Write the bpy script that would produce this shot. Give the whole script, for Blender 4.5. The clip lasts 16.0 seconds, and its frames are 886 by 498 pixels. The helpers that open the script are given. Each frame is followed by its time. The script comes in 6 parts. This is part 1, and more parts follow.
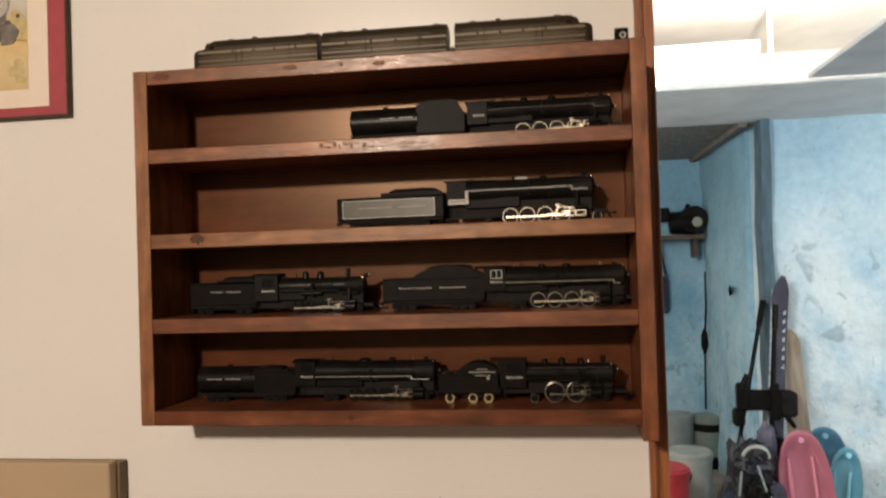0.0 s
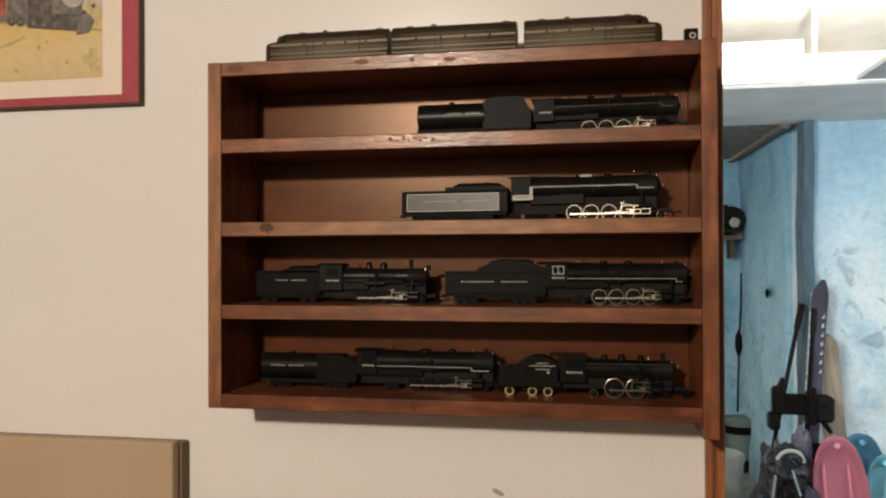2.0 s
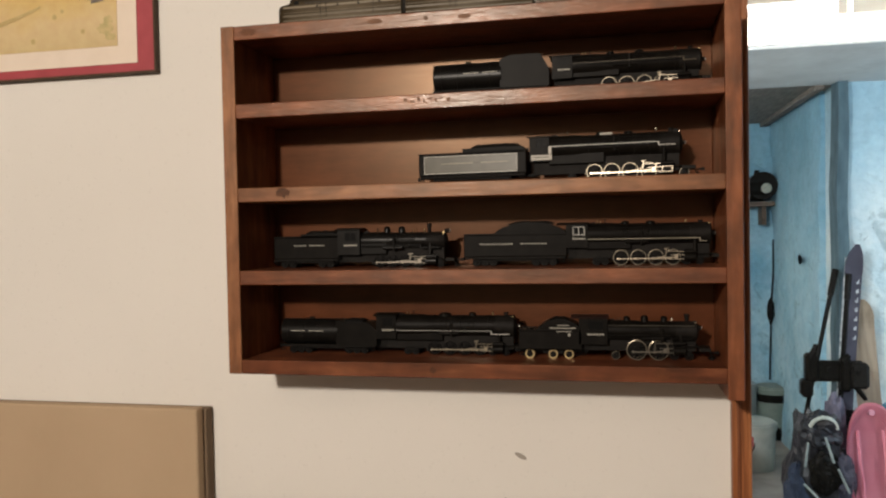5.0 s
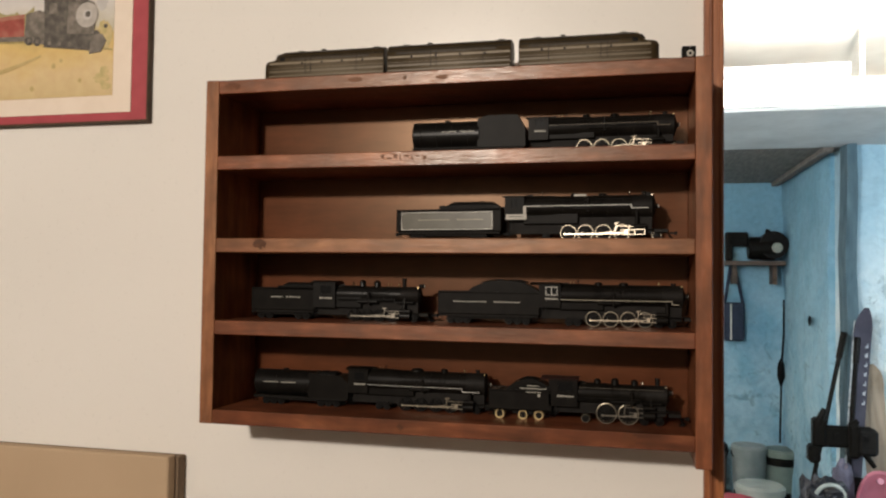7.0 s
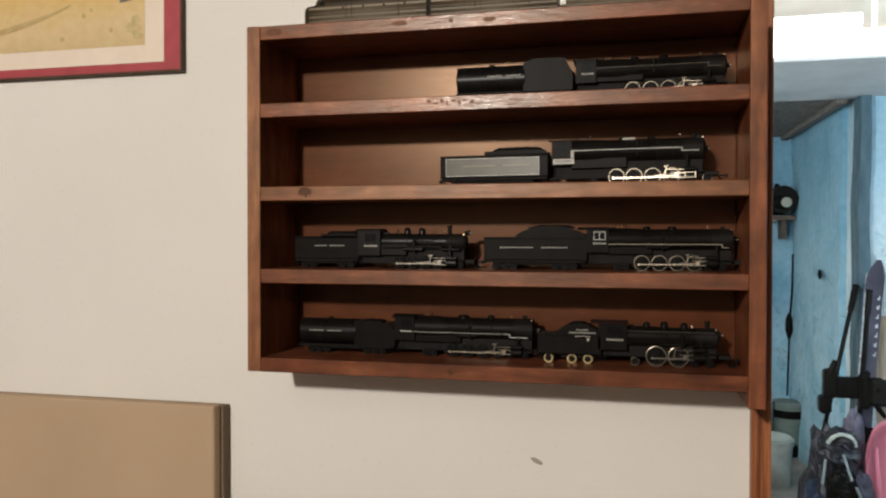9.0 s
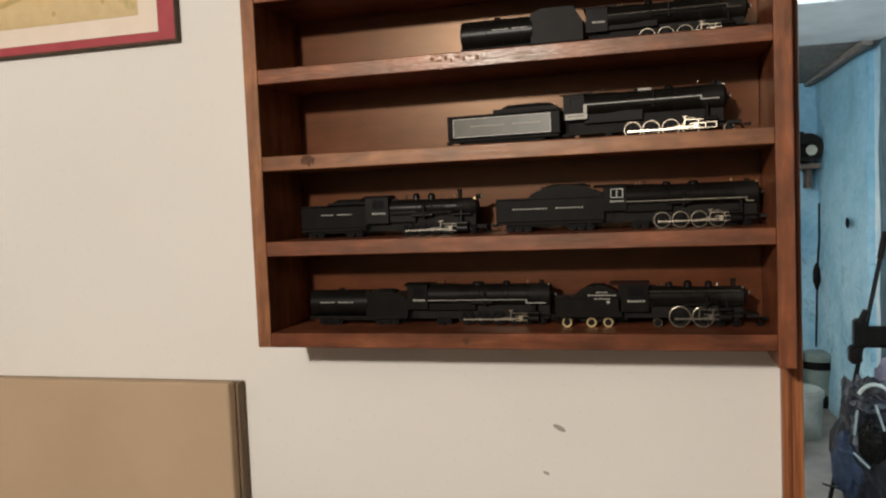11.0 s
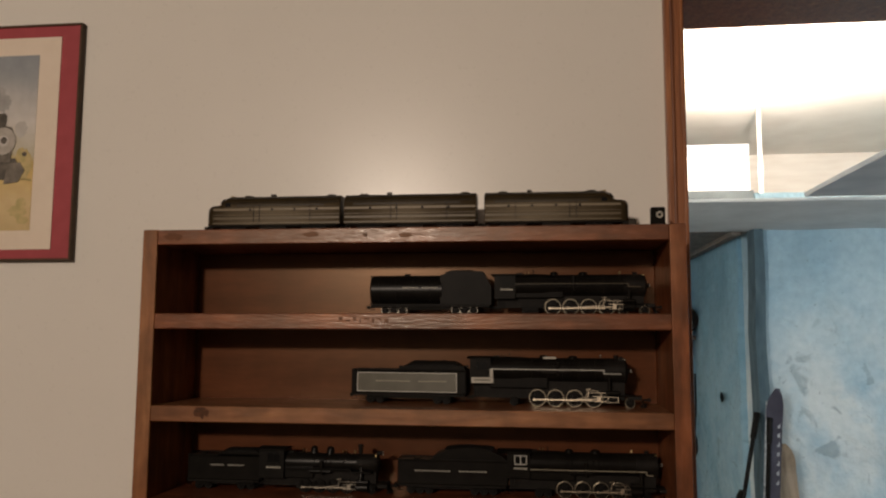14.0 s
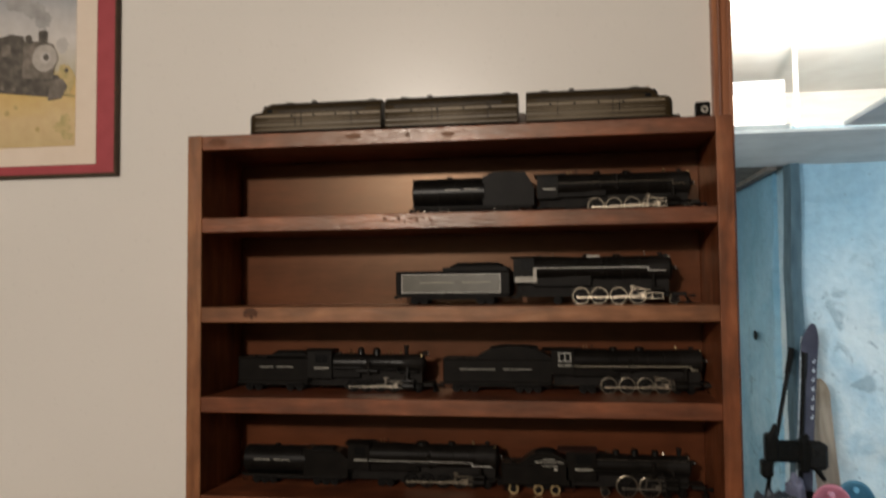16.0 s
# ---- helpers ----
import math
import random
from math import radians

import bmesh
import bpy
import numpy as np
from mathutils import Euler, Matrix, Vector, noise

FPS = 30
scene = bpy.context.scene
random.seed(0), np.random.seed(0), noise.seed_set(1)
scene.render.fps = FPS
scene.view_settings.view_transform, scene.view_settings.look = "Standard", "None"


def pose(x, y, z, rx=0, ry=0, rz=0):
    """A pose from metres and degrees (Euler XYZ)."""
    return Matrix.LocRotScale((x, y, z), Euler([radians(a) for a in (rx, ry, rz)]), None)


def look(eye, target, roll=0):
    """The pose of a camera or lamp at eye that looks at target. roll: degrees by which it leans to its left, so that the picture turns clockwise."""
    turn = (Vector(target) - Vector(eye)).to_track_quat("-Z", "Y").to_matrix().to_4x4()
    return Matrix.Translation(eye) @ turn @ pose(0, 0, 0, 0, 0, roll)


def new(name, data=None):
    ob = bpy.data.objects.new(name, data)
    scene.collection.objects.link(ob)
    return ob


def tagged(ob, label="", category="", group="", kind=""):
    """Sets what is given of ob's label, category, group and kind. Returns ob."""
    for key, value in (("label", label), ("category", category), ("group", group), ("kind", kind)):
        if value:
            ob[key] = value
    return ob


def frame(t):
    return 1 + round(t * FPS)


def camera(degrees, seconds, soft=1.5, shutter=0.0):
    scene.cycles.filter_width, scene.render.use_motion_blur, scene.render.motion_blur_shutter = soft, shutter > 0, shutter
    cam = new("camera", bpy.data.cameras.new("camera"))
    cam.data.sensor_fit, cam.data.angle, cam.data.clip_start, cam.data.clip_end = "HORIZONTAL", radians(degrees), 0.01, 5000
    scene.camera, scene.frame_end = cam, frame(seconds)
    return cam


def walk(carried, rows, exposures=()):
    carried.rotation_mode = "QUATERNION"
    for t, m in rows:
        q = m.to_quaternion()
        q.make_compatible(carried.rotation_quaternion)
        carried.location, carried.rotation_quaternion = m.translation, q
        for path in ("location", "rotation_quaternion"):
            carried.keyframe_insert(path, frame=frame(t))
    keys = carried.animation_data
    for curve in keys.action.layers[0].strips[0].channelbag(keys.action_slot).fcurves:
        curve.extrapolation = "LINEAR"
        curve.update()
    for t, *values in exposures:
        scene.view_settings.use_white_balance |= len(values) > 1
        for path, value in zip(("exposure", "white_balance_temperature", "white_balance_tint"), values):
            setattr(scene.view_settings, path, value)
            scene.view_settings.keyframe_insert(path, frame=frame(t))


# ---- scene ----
cam = camera(58.6, 16.0, soft=2.2, shutter=0.4)
PATH = [
    (0, (0.5466, -0.9699, 1.4875), (0.4038, 0.0197, 1.5032), -1.78),
    (0.5, (0.5198, -0.9725, 1.4969), (0.3796, 0.0162, 1.5486), 0.93),
    (1, (0.5104, -0.9866, 1.4861), (0.3612, 0.0022, 1.4898), 1.84),
    (1.5, (0.5024, -0.9977, 1.4893), (0.3305, -0.0127, 1.5033), 1.04),
    (2, (0.5016, -0.9934, 1.4883), (0.3246, -0.0092, 1.4966), -0.22),
    (2.5, (0.4997, -0.9904, 1.4899), (0.3336, -0.0045, 1.5073), -1.52),
    (3, (0.4855, -0.9857, 1.4845), (0.3245, 0.0012, 1.4777), -1.10),
    (3.5, (0.4954, -0.9856, 1.4847), (0.3268, 0.0000, 1.4719), -2.79),
    (4, (0.4951, -0.9826, 1.4777), (0.3159, 0.0009, 1.4518), -2.11),
    (4.2, (0.4959, -0.9884, 1.4822), (0.3079, -0.0064, 1.4652), -2.05),
    (6.3, (0.5664, -0.9433, 1.4578), (0.3290, 0.0272, 1.4157), 0.07),
    (6.5, (0.5723, -0.9410, 1.4595), (0.3472, 0.0330, 1.4338), -0.34),
    (7, (0.5688, -0.9687, 1.4850), (0.3357, 0.0031, 1.5204), 0.68),
    (7.5, (0.5593, -0.9891, 1.4888), (0.3145, -0.0201, 1.5217), 0.66),
    (8, (0.5448, -0.9937, 1.4855), (0.2834, -0.0285, 1.4933), 0.03),
    (8.5, (0.5239, -0.9860, 1.4734), (0.2764, -0.0172, 1.4613), 0.22),
    (9, (0.5074, -0.9795, 1.4651), (0.2748, -0.0070, 1.4512), 0.05),
    (9.2, (0.5020, -0.9830, 1.4622), (0.2635, -0.0119, 1.4509), -0.29),
    (11.3, (0.5113, -0.9345, 1.4659), (0.2521, 0.0293, 1.4040), -2.40),
    (11.5, (0.4892, -0.9437, 1.4441), (0.2389, 0.0234, 1.3971), 1.53),
    (12, (0.5182, -0.9170, 1.4344), (0.3632, 0.0709, 1.4224), 2.92),
    (12.5, (0.5127, -0.9219, 1.4965), (0.3477, 0.0644, 1.5044), 2.56),
    (13, (0.4979, -0.9363, 1.5537), (0.3461, 0.0521, 1.5613), 1.46),
    (13.5, (0.4860, -0.9331, 1.6189), (0.3576, 0.0554, 1.6995), 0.69),
    (14, (0.4890, -0.9282, 1.6213), (0.3707, 0.0590, 1.7289), 0.22),
    (14.5, (0.4851, -0.9164, 1.6143), (0.3515, 0.0709, 1.7008), 0.66),
    (15, (0.4718, -0.9305, 1.6069), (0.2820, 0.0464, 1.7049), 1.61),
    (15.5, (0.4755, -0.9303, 1.5894), (0.2803, 0.0456, 1.6872), 0.43),
    (16, (0.4698, -0.9288, 1.5564), (0.3163, 0.0582, 1.6048), -0.52),
]
EXPOSURES = [(0.0, 0.12, 6800, 13), (0.5, -0.2, 6900, 12), (1.0, -0.08, 6800, 13), (1.5, 0.04, 6600, 11), (4.0, 0.10, 6500, 10), (6.5, 0.25, 6250, 8), (7.0, 0.18, 6300, 9),
             (8.0, 0.1, 6150, 8), (9.0, 0.2, 6000, 7), (11.5, 0.24, 6100, 7), (12.0, 0.18, 6300, 7), (12.5, 0.13, 6500, 9), (13.0, 0.04, 6600, 10), (13.5, -0.55, 6900, 13), (14.0, -0.82, 7000, 14),
             (14.5, -0.75, 7000, 14), (15.0, -0.52, 6600, 11), (15.5, -0.42, 6300, 9), (16.0, -0.35, 6300, 9)]
walk(cam, [(t, look(e, g, r)) for t, e, g, r in PATH], EXPOSURES)

# ---- world and lamps ----
world = bpy.data.worlds.new("night")
scene.world = world
world.use_nodes = True
world.node_tree.nodes["Background"].inputs[0].default_value = (0.5, 0.6, 0.8, 1)
world.node_tree.nodes["Background"].inputs[1].default_value = 0.05


def lamp(name, kind, energy, colour, m, **more):
    d = bpy.data.lights.new(name, kind)
    d.energy, d.color = energy, colour
    for k, v in more.items():
        if k == "radius":
            d.shadow_soft_size = v
        elif k == "size":
            d.size = v
        elif k == "size_y":
            d.shape, d.size_y = "RECTANGLE", v
    ob = new(name, d)
    ob.matrix_world = m
    return ob


lamp("room_lamp", "POINT", 193, (1.0, 0.872, 0.742), pose(-0.186, -2.60, 2.19), radius=0.06)
lamp("basement_bulb", "POINT", 600, (1.0, 0.93, 0.84), pose(1.98, 3.78, 2.97), radius=0.06)
# Two added fill lights, out of view, that brighten the alcove and blue wall.
lamp("alcove_fill_light", "AREA", 36, (0.86, 0.95, 1.0), look((0.15, 1.0, 1.95), (1.5, 4.4, 1.4)), size=0.5, size_y=0.5)
lamp("blue_wall_fill_light", "AREA", 35, (0.80, 0.92, 1.0), look((3.55, 1.5, 1.55), (1.6, 3.4, 1.0)), size=0.9, size_y=0.7)


# ---- materials ----
def mat(name, base=(0.5, 0.5, 0.5), rough=0.5, metal=0.0, spec=0.5, coat=0.0):
    m = bpy.data.materials.new(name)
    m.use_nodes = True
    b = m.node_tree.nodes["Principled BSDF"]
    b.inputs["Base Color"].default_value = (*base, 1)
    b.inputs["Roughness"].default_value = rough
    b.inputs["Metallic"].default_value = metal
    b.inputs["Specular IOR Level"].default_value = spec
    b.inputs["Coat Weight"].default_value = coat
    b.inputs["Coat Roughness"].default_value = 0.28
    return m


def varied(name, stops, scale=(1, 1, 1), size=20.0, detail=6.0, rough=(0.5, 0.6), bump=0.0, bump_size=200.0, metal=0.0,
           spec=0.5, coat=0.0, distort=0.0, fine=0.0, per_object=0.0, even=False, blotch=0.0):
    """A noise-driven colour with a second finer noise for roughness and relief."""
    m = mat(name, stops[0][1], rough[0], metal, spec, coat)
    t = m.node_tree
    n, l = t.nodes, t.links
    b = n["Principled BSDF"]
    co = n.new("ShaderNodeTexCoord")
    mp = n.new("ShaderNodeMapping")
    mp.inputs["Scale"].default_value = scale
    l.new(co.outputs["Object"], mp.inputs["Vector"])
    no = n.new("ShaderNodeTexNoise")
    no.inputs["Scale"].default_value, no.inputs["Detail"].default_value, no.inputs["Distortion"].default_value = size, detail, distort
    l.new(mp.outputs[0], no.inputs["Vector"])
    ra = n.new("ShaderNodeValToRGB")
    while len(ra.color_ramp.elements) < len(stops):
        ra.color_ramp.elements.new(0.5)
    for e, (p, c) in zip(ra.color_ramp.elements, stops):
        e.position, e.color = p, (*c, 1)
    l.new(no.outputs["Fac"], ra.inputs["Fac"])
    out = ra.outputs["Color"]
    n2 = n.new("ShaderNodeTexNoise")
    n2.inputs["Scale"].default_value, n2.inputs["Detail"].default_value = bump_size, 5
    l.new(mp.outputs[0], n2.inputs["Vector"])
    if fine:
        mx = n.new("ShaderNodeMix")
        mx.data_type, mx.blend_type = "RGBA", "OVERLAY"
        mx.inputs["Factor"].default_value = fine
        l.new(out, mx.inputs["A"])
        l.new(n2.outputs["Fac"], mx.inputs["B"])
        out = mx.outputs["Result"]
    if blotch:
        n3 = n.new("ShaderNodeTexNoise")
        n3.inputs["Scale"].default_value, n3.inputs["Detail"].default_value = 24, 3
        l.new(co.outputs["Object"], n3.inputs["Vector"])
        br = n.new("ShaderNodeMapRange")
        br.inputs["From Min"].default_value, br.inputs["From Max"].default_value = 0.30, 0.70
        br.inputs["To Min"].default_value, br.inputs["To Max"].default_value = 1 - blotch, 1 + blotch
        l.new(n3.outputs["Fac"], br.inputs["Value"])
        hb = n.new("ShaderNodeHueSaturation")
        l.new(br.outputs[0], hb.inputs["Value"])
        l.new(out, hb.inputs["Color"])
        out = hb.outputs["Color"]
    if per_object:
        oi = n.new("ShaderNodeObjectInfo")
        mr = n.new("ShaderNodeMapRange")
        mr.inputs["To Min"].default_value, mr.inputs["To Max"].default_value = 1 - per_object, 1 + per_object
        l.new(oi.outputs["Random"], mr.inputs["Value"])
        hs = n.new("ShaderNodeHueSaturation")
        l.new(mr.outputs[0], hs.inputs["Value"])
        l.new(out, hs.inputs["Color"])
        out = hs.outputs["Color"]
    l.new(out, b.inputs["Base Color"])
    rr = n.new("ShaderNodeMapRange")
    rr.inputs["To Min"].default_value, rr.inputs["To Max"].default_value = rough
    l.new(n2.outputs["Fac"], rr.inputs["Value"])
    l.new(rr.outputs[0], b.inputs["Roughness"])
    if coat and not even:
        cr = n.new("ShaderNodeMapRange")
        cr.inputs["From Min"].default_value, cr.inputs["From Max"].default_value = 0.35, 0.65
        cr.inputs["To Min"].default_value, cr.inputs["To Max"].default_value = 0.10, 0.34
        l.new(n2.outputs["Fac"], cr.inputs["Value"])
        l.new(cr.outputs[0], b.inputs["Coat Roughness"])
    if bump:
        bu = n.new("ShaderNodeBump")
        bu.inputs["Strength"].default_value, bu.inputs["Distance"].default_value = bump, 0.002
        l.new(n2.outputs["Fac"], bu.inputs["Height"])
        l.new(bu.outputs[0], b.inputs["Normal"])
        if coat and not even:
            l.new(bu.outputs[0], b.inputs["Coat Normal"])
    return m


STAIN = dict(distort=0.5, rough=(0.38, 0.50), bump=0.13, spec=0.58, bump_size=9, coat=0.20, fine=0.16)
WOOD = varied("stained_pine", [(0.25, (0.0678, 0.0172, 0.0068)), (0.45, (0.1266, 0.0344, 0.0136)), (0.60, (0.1808, 0.0533, 0.0212)), (0.80, (0.2712, 0.0949, 0.0407))],
              scale=(3.5, 20, 20), size=3.0, per_object=0.15, blotch=0.34, **STAIN)
WOOD_UP = varied("stained_pine_upright", [(0.25, (0.0736, 0.0221, 0.0092)), (0.45, (0.1472, 0.0423, 0.0156)), (0.60, (0.2070, 0.0644, 0.0248)), (0.80, (0.3036, 0.1196, 0.0552))],
                 scale=(20, 20, 3.5), size=3.0, per_object=0.12, blotch=0.34, **STAIN)
WOOD_GOLD = varied("golden_stained_pine", [(0.25, (0.1025, 0.0351, 0.0146)), (0.45, (0.1757, 0.0654, 0.0273)), (0.60, (0.2440, 0.0986, 0.0420)), (0.80, (0.3611, 0.1679, 0.0781))],
                   scale=(3.5, 20, 20), size=3.0, blotch=0.3, **STAIN)
WOOD_GOLD_UP = varied("golden_stained_pine_upright", [(0.25, (0.1134, 0.0389, 0.0162)), (0.45, (0.2052, 0.0778, 0.0324)), (0.60, (0.2808, 0.1166, 0.0497)), (0.80, (0.4104, 0.1944, 0.0907))],
                      scale=(20, 20, 3.5), size=3.0, blotch=0.3, **STAIN)
WOOD_WORN = varied("worn_varnished_pine", [(0.25, (0.0678, 0.0172, 0.0068)), (0.45, (0.1266, 0.0344, 0.0136)), (0.60, (0.1808, 0.0533, 0.0212)), (0.80, (0.2712, 0.0949, 0.0407))],
                   scale=(3.5, 20, 20), size=3.0, distort=0.5, rough=(0.36, 0.50), bump=0.24, spec=0.55, bump_size=17, coat=0.28, fine=0.18, blotch=0.36)
WOOD_DULL = varied("dull_stained_pine", [(0.25, (0.056, 0.0145, 0.0058)), (0.45, (0.106, 0.0290, 0.0114)), (0.6, (0.152, 0.0450, 0.0180)), (0.8, (0.235, 0.0820, 0.0350))],
                   scale=(3.5, 20, 20), size=3.0, distort=0.5, rough=(0.50, 0.62), bump=0.13, spec=0.35, bump_size=9, fine=0.16, blotch=0.34)
BACKING = varied("stained_plywood", [(0.30, (0.0635, 0.0179, 0.0074)), (0.70, (0.1042, 0.0318, 0.0127))], scale=(2, 30, 12), size=2.5,
                 rough=(0.27, 0.33), spec=0.38, fine=0.14, bump=0.02, bump_size=20, blotch=0.16)
for stain in (WOOD, WOOD_DULL, WOOD_WORN, WOOD_UP, WOOD_GOLD, WOOD_GOLD_UP, BACKING):
    stain.node_tree.nodes["Principled BSDF"].inputs["Specular Tint"].default_value = (1.0, 0.80, 0.62, 1)
BACKING.node_tree.nodes["Principled BSDF"].inputs["Specular Tint"].default_value = (1.0, 0.68, 0.45, 1)
KNOT = varied("knot", [(0.35, (0.030, 0.008, 0.003)), (0.65, (0.085, 0.022, 0.008))], scale=(60, 60, 200), size=2.0, rough=(0.45, 0.56), spec=0.42)
KNOT.node_tree.nodes["Principled BSDF"].inputs["Specular Tint"].default_value = (1.0, 0.80, 0.60, 1)
CASING = varied("orange_pine_casing", [(0.3, (0.16, 0.048, 0.014)), (0.55, (0.30, 0.10, 0.03)), (0.8, (0.42, 0.17, 0.06))],
                scale=(60, 60, 2.0), size=2.5, distort=0.8, rough=(0.35, 0.55), bump=0.1, bump_size=12, coat=0.2, fine=0.4)
CASING_DARK = varied("dark_pine_bead", [(0.3, (0.09, 0.026, 0.009)), (0.55, (0.17, 0.052, 0.017)), (0.8, (0.26, 0.09, 0.032))],
                     scale=(60, 60, 2.0), size=2.5, distort=0.8, rough=(0.35, 0.55), bump=0.1, bump_size=12, coat=0.2, fine=0.4)
PAINT = varied("cream_wall_paint", [(0.3, (0.78, 0.745, 0.690)), (0.7, (0.82, 0.785, 0.730))], size=2.5, rough=(0.25, 0.32),
               bump=0.05, bump_size=160, spec=0.34)
# Unseen room surfaces, kept dark so they bounce little onto the shelf.
CEIL = varied("unseen_ceiling_dark", [(0.3, (0.15, 0.138, 0.122)), (0.7, (0.19, 0.175, 0.156))], size=3, rough=(0.6, 0.8), bump=0.2)
UNSEEN_WALL = varied("unseen_wall_dark", [(0.3, (0.10, 0.088, 0.073)), (0.7, (0.13, 0.115, 0.097))], size=3, rough=(0.6, 0.8), bump=0.1)
FLOORM = varied("unseen_floor_dark", [(0.3, (0.06, 0.036, 0.022)), (0.7, (0.11, 0.068, 0.042))], scale=(2, 20, 20), size=3, rough=(0.35, 0.55))


def masonry_paint(name, deep, light, pale, dark, low, high, share_min, chip, rough=0.8):
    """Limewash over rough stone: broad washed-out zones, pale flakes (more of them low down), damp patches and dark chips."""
    m = mat(name, light, rough, spec=0.3)
    n, l = m.node_tree.nodes, m.node_tree.links
    b = n["Principled BSDF"]
    co = n.new("ShaderNodeTexCoord")

    def ramp(size, detail, p0, p1, distort=0.0, share=1.0):
        no = n.new("ShaderNodeTexNoise")
        no.inputs["Scale"].default_value, no.inputs["Detail"].default_value, no.inputs["Distortion"].default_value = size, detail, distort
        l.new(co.outputs["Object"], no.inputs["Vector"])
        r = n.new("ShaderNodeMapRange")
        r.inputs["From Min"].default_value, r.inputs["From Max"].default_value = p0, p1
        r.inputs["To Max"].default_value = share
        l.new(no.outputs["Fac"], r.inputs["Value"])
        return r.outputs[0]

    def times(a, c):
        x = n.new("ShaderNodeMath")
        x.operation = "MULTIPLY"
        l.new(a, x.inputs[0])
        l.new(c, x.inputs[1])
        return x.outputs[0]

    def mixed(a, c, fac):
        x = n.new("ShaderNodeMix")
        x.data_type = "RGBA"
        l.new(fac, x.inputs["Factor"])
        if isinstance(a, tuple):
            x.inputs["A"].default_value = (*a, 1)
        else:
            l.new(a, x.inputs["A"])
        x.inputs["B"].default_value = (*c, 1)
        return x.outputs["Result"]

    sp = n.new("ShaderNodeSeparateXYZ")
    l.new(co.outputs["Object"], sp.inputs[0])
    # Share of flakes and chips, growing from high down to low.
    low_share = n.new("ShaderNodeMapRange")
    low_share.inputs["From Min"].default_value, low_share.inputs["From Max"].default_value = high, low
    low_share.inputs["To Min"].default_value, low_share.inputs["To Max"].default_value = share_min, 1.0
    l.new(sp.outputs["Z"], low_share.inputs["Value"])
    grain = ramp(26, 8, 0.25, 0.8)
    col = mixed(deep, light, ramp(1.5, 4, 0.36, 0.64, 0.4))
    col = mixed(col, pale, times(ramp(2.6, 9, 0.30, 0.52, 0.5), low_share.outputs[0]))
    col = mixed(col, pale, times(ramp(11.0, 6, 0.52, 0.68, 0.3, 0.40), low_share.outputs[0]))
    col = mixed(col, light, times(ramp(8.0, 7, 0.48, 0.66, 0.3, 0.65), low_share.outputs[0]))
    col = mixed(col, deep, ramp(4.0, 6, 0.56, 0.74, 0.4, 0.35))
    col = mixed(col, dark, times(ramp(9.0, 5, 0.60, 0.68, 0.9, chip), low_share.outputs[0]))
    col = mixed(col, dark, ramp(30.0, 3, 0.69, 0.74, 0.5, chip))
    x = n.new("ShaderNodeMix")
    x.data_type, x.blend_type = "RGBA", "OVERLAY"
    x.inputs["Factor"].default_value = 0.12
    l.new(col, x.inputs["A"])
    l.new(grain, x.inputs["B"])
    l.new(x.outputs["Result"], b.inputs["Base Color"])
    bu = n.new("ShaderNodeBump")
    bu.inputs["Strength"].default_value, bu.inputs["Distance"].default_value = 0.5, 0.012
    l.new(grain, bu.inputs["Height"])
    l.new(bu.outputs[0], b.inputs["Normal"])
    return m


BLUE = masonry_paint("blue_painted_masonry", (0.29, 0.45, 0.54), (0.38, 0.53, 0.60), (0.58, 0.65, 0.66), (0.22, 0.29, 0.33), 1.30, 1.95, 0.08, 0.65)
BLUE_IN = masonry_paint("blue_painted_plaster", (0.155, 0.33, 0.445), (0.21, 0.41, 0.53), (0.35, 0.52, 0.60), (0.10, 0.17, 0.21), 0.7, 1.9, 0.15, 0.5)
LEDGE = varied("grey_blue_ledge", [(0.3, (0.17, 0.20, 0.215)), (0.7, (0.28, 0.32, 0.335))], size=5, rough=(0.7, 0.9), bump=0.6, bump_size=30)
WHITEWASH = varied("pale_tan_boards", [(0.3, (0.64, 0.58, 0.52)), (0.7, (0.74, 0.69, 0.63))], scale=(1, 1, 6), size=3, rough=(0.6, 0.85), bump=0.4)
OLDWOOD = varied("old_brown_plank", [(0.3, (0.05, 0.034, 0.024)), (0.7, (0.13, 0.09, 0.065))], scale=(2, 14, 14), size=4, rough=(0.6, 0.85), bump=0.4, bump_size=20)
SOFFIT = varied("taupe_old_boards", [(0.3, (0.11, 0.092, 0.078)), (0.7, (0.21, 0.18, 0.155))], scale=(14, 2, 14), size=4, rough=(0.6, 0.85), bump=0.4, bump_size=20)
CONCRETE = varied("concrete_floor", [(0.3, (0.20, 0.19, 0.18)), (0.7, (0.33, 0.32, 0.30))], size=6, rough=(0.6, 0.9), bump=0.5, bump_size=60)


# ---- mesh helpers ----
def box_bm(x0, x1, y0, y1, z0, z1, bevel=0.0):
    bm = bmesh.new()
    bmesh.ops.create_cube(bm, size=1, matrix=Matrix.Translation(((x0 + x1) / 2, (y0 + y1) / 2, (z0 + z1) / 2)) @ Matrix.Diagonal((x1 - x0, y1 - y0, z1 - z0, 1)))
    if bevel:
        bmesh.ops.bevel(bm, geom=bm.edges[:], offset=bevel, segments=2, profile=0.5, affect="EDGES")
    return bm


def mesh_of(name, bm, material, smooth=False):
    me = bpy.data.meshes.new(name)
    bm.to_mesh(me)
    bm.free()
    for mm in (material if isinstance(material, (list, tuple)) else [material]):
        me.materials.append(mm)
    if smooth:
        me.polygons.foreach_set("use_smooth", [True] * len(me.polygons))
        me.set_sharp_from_angle(angle=radians(38))
    return me


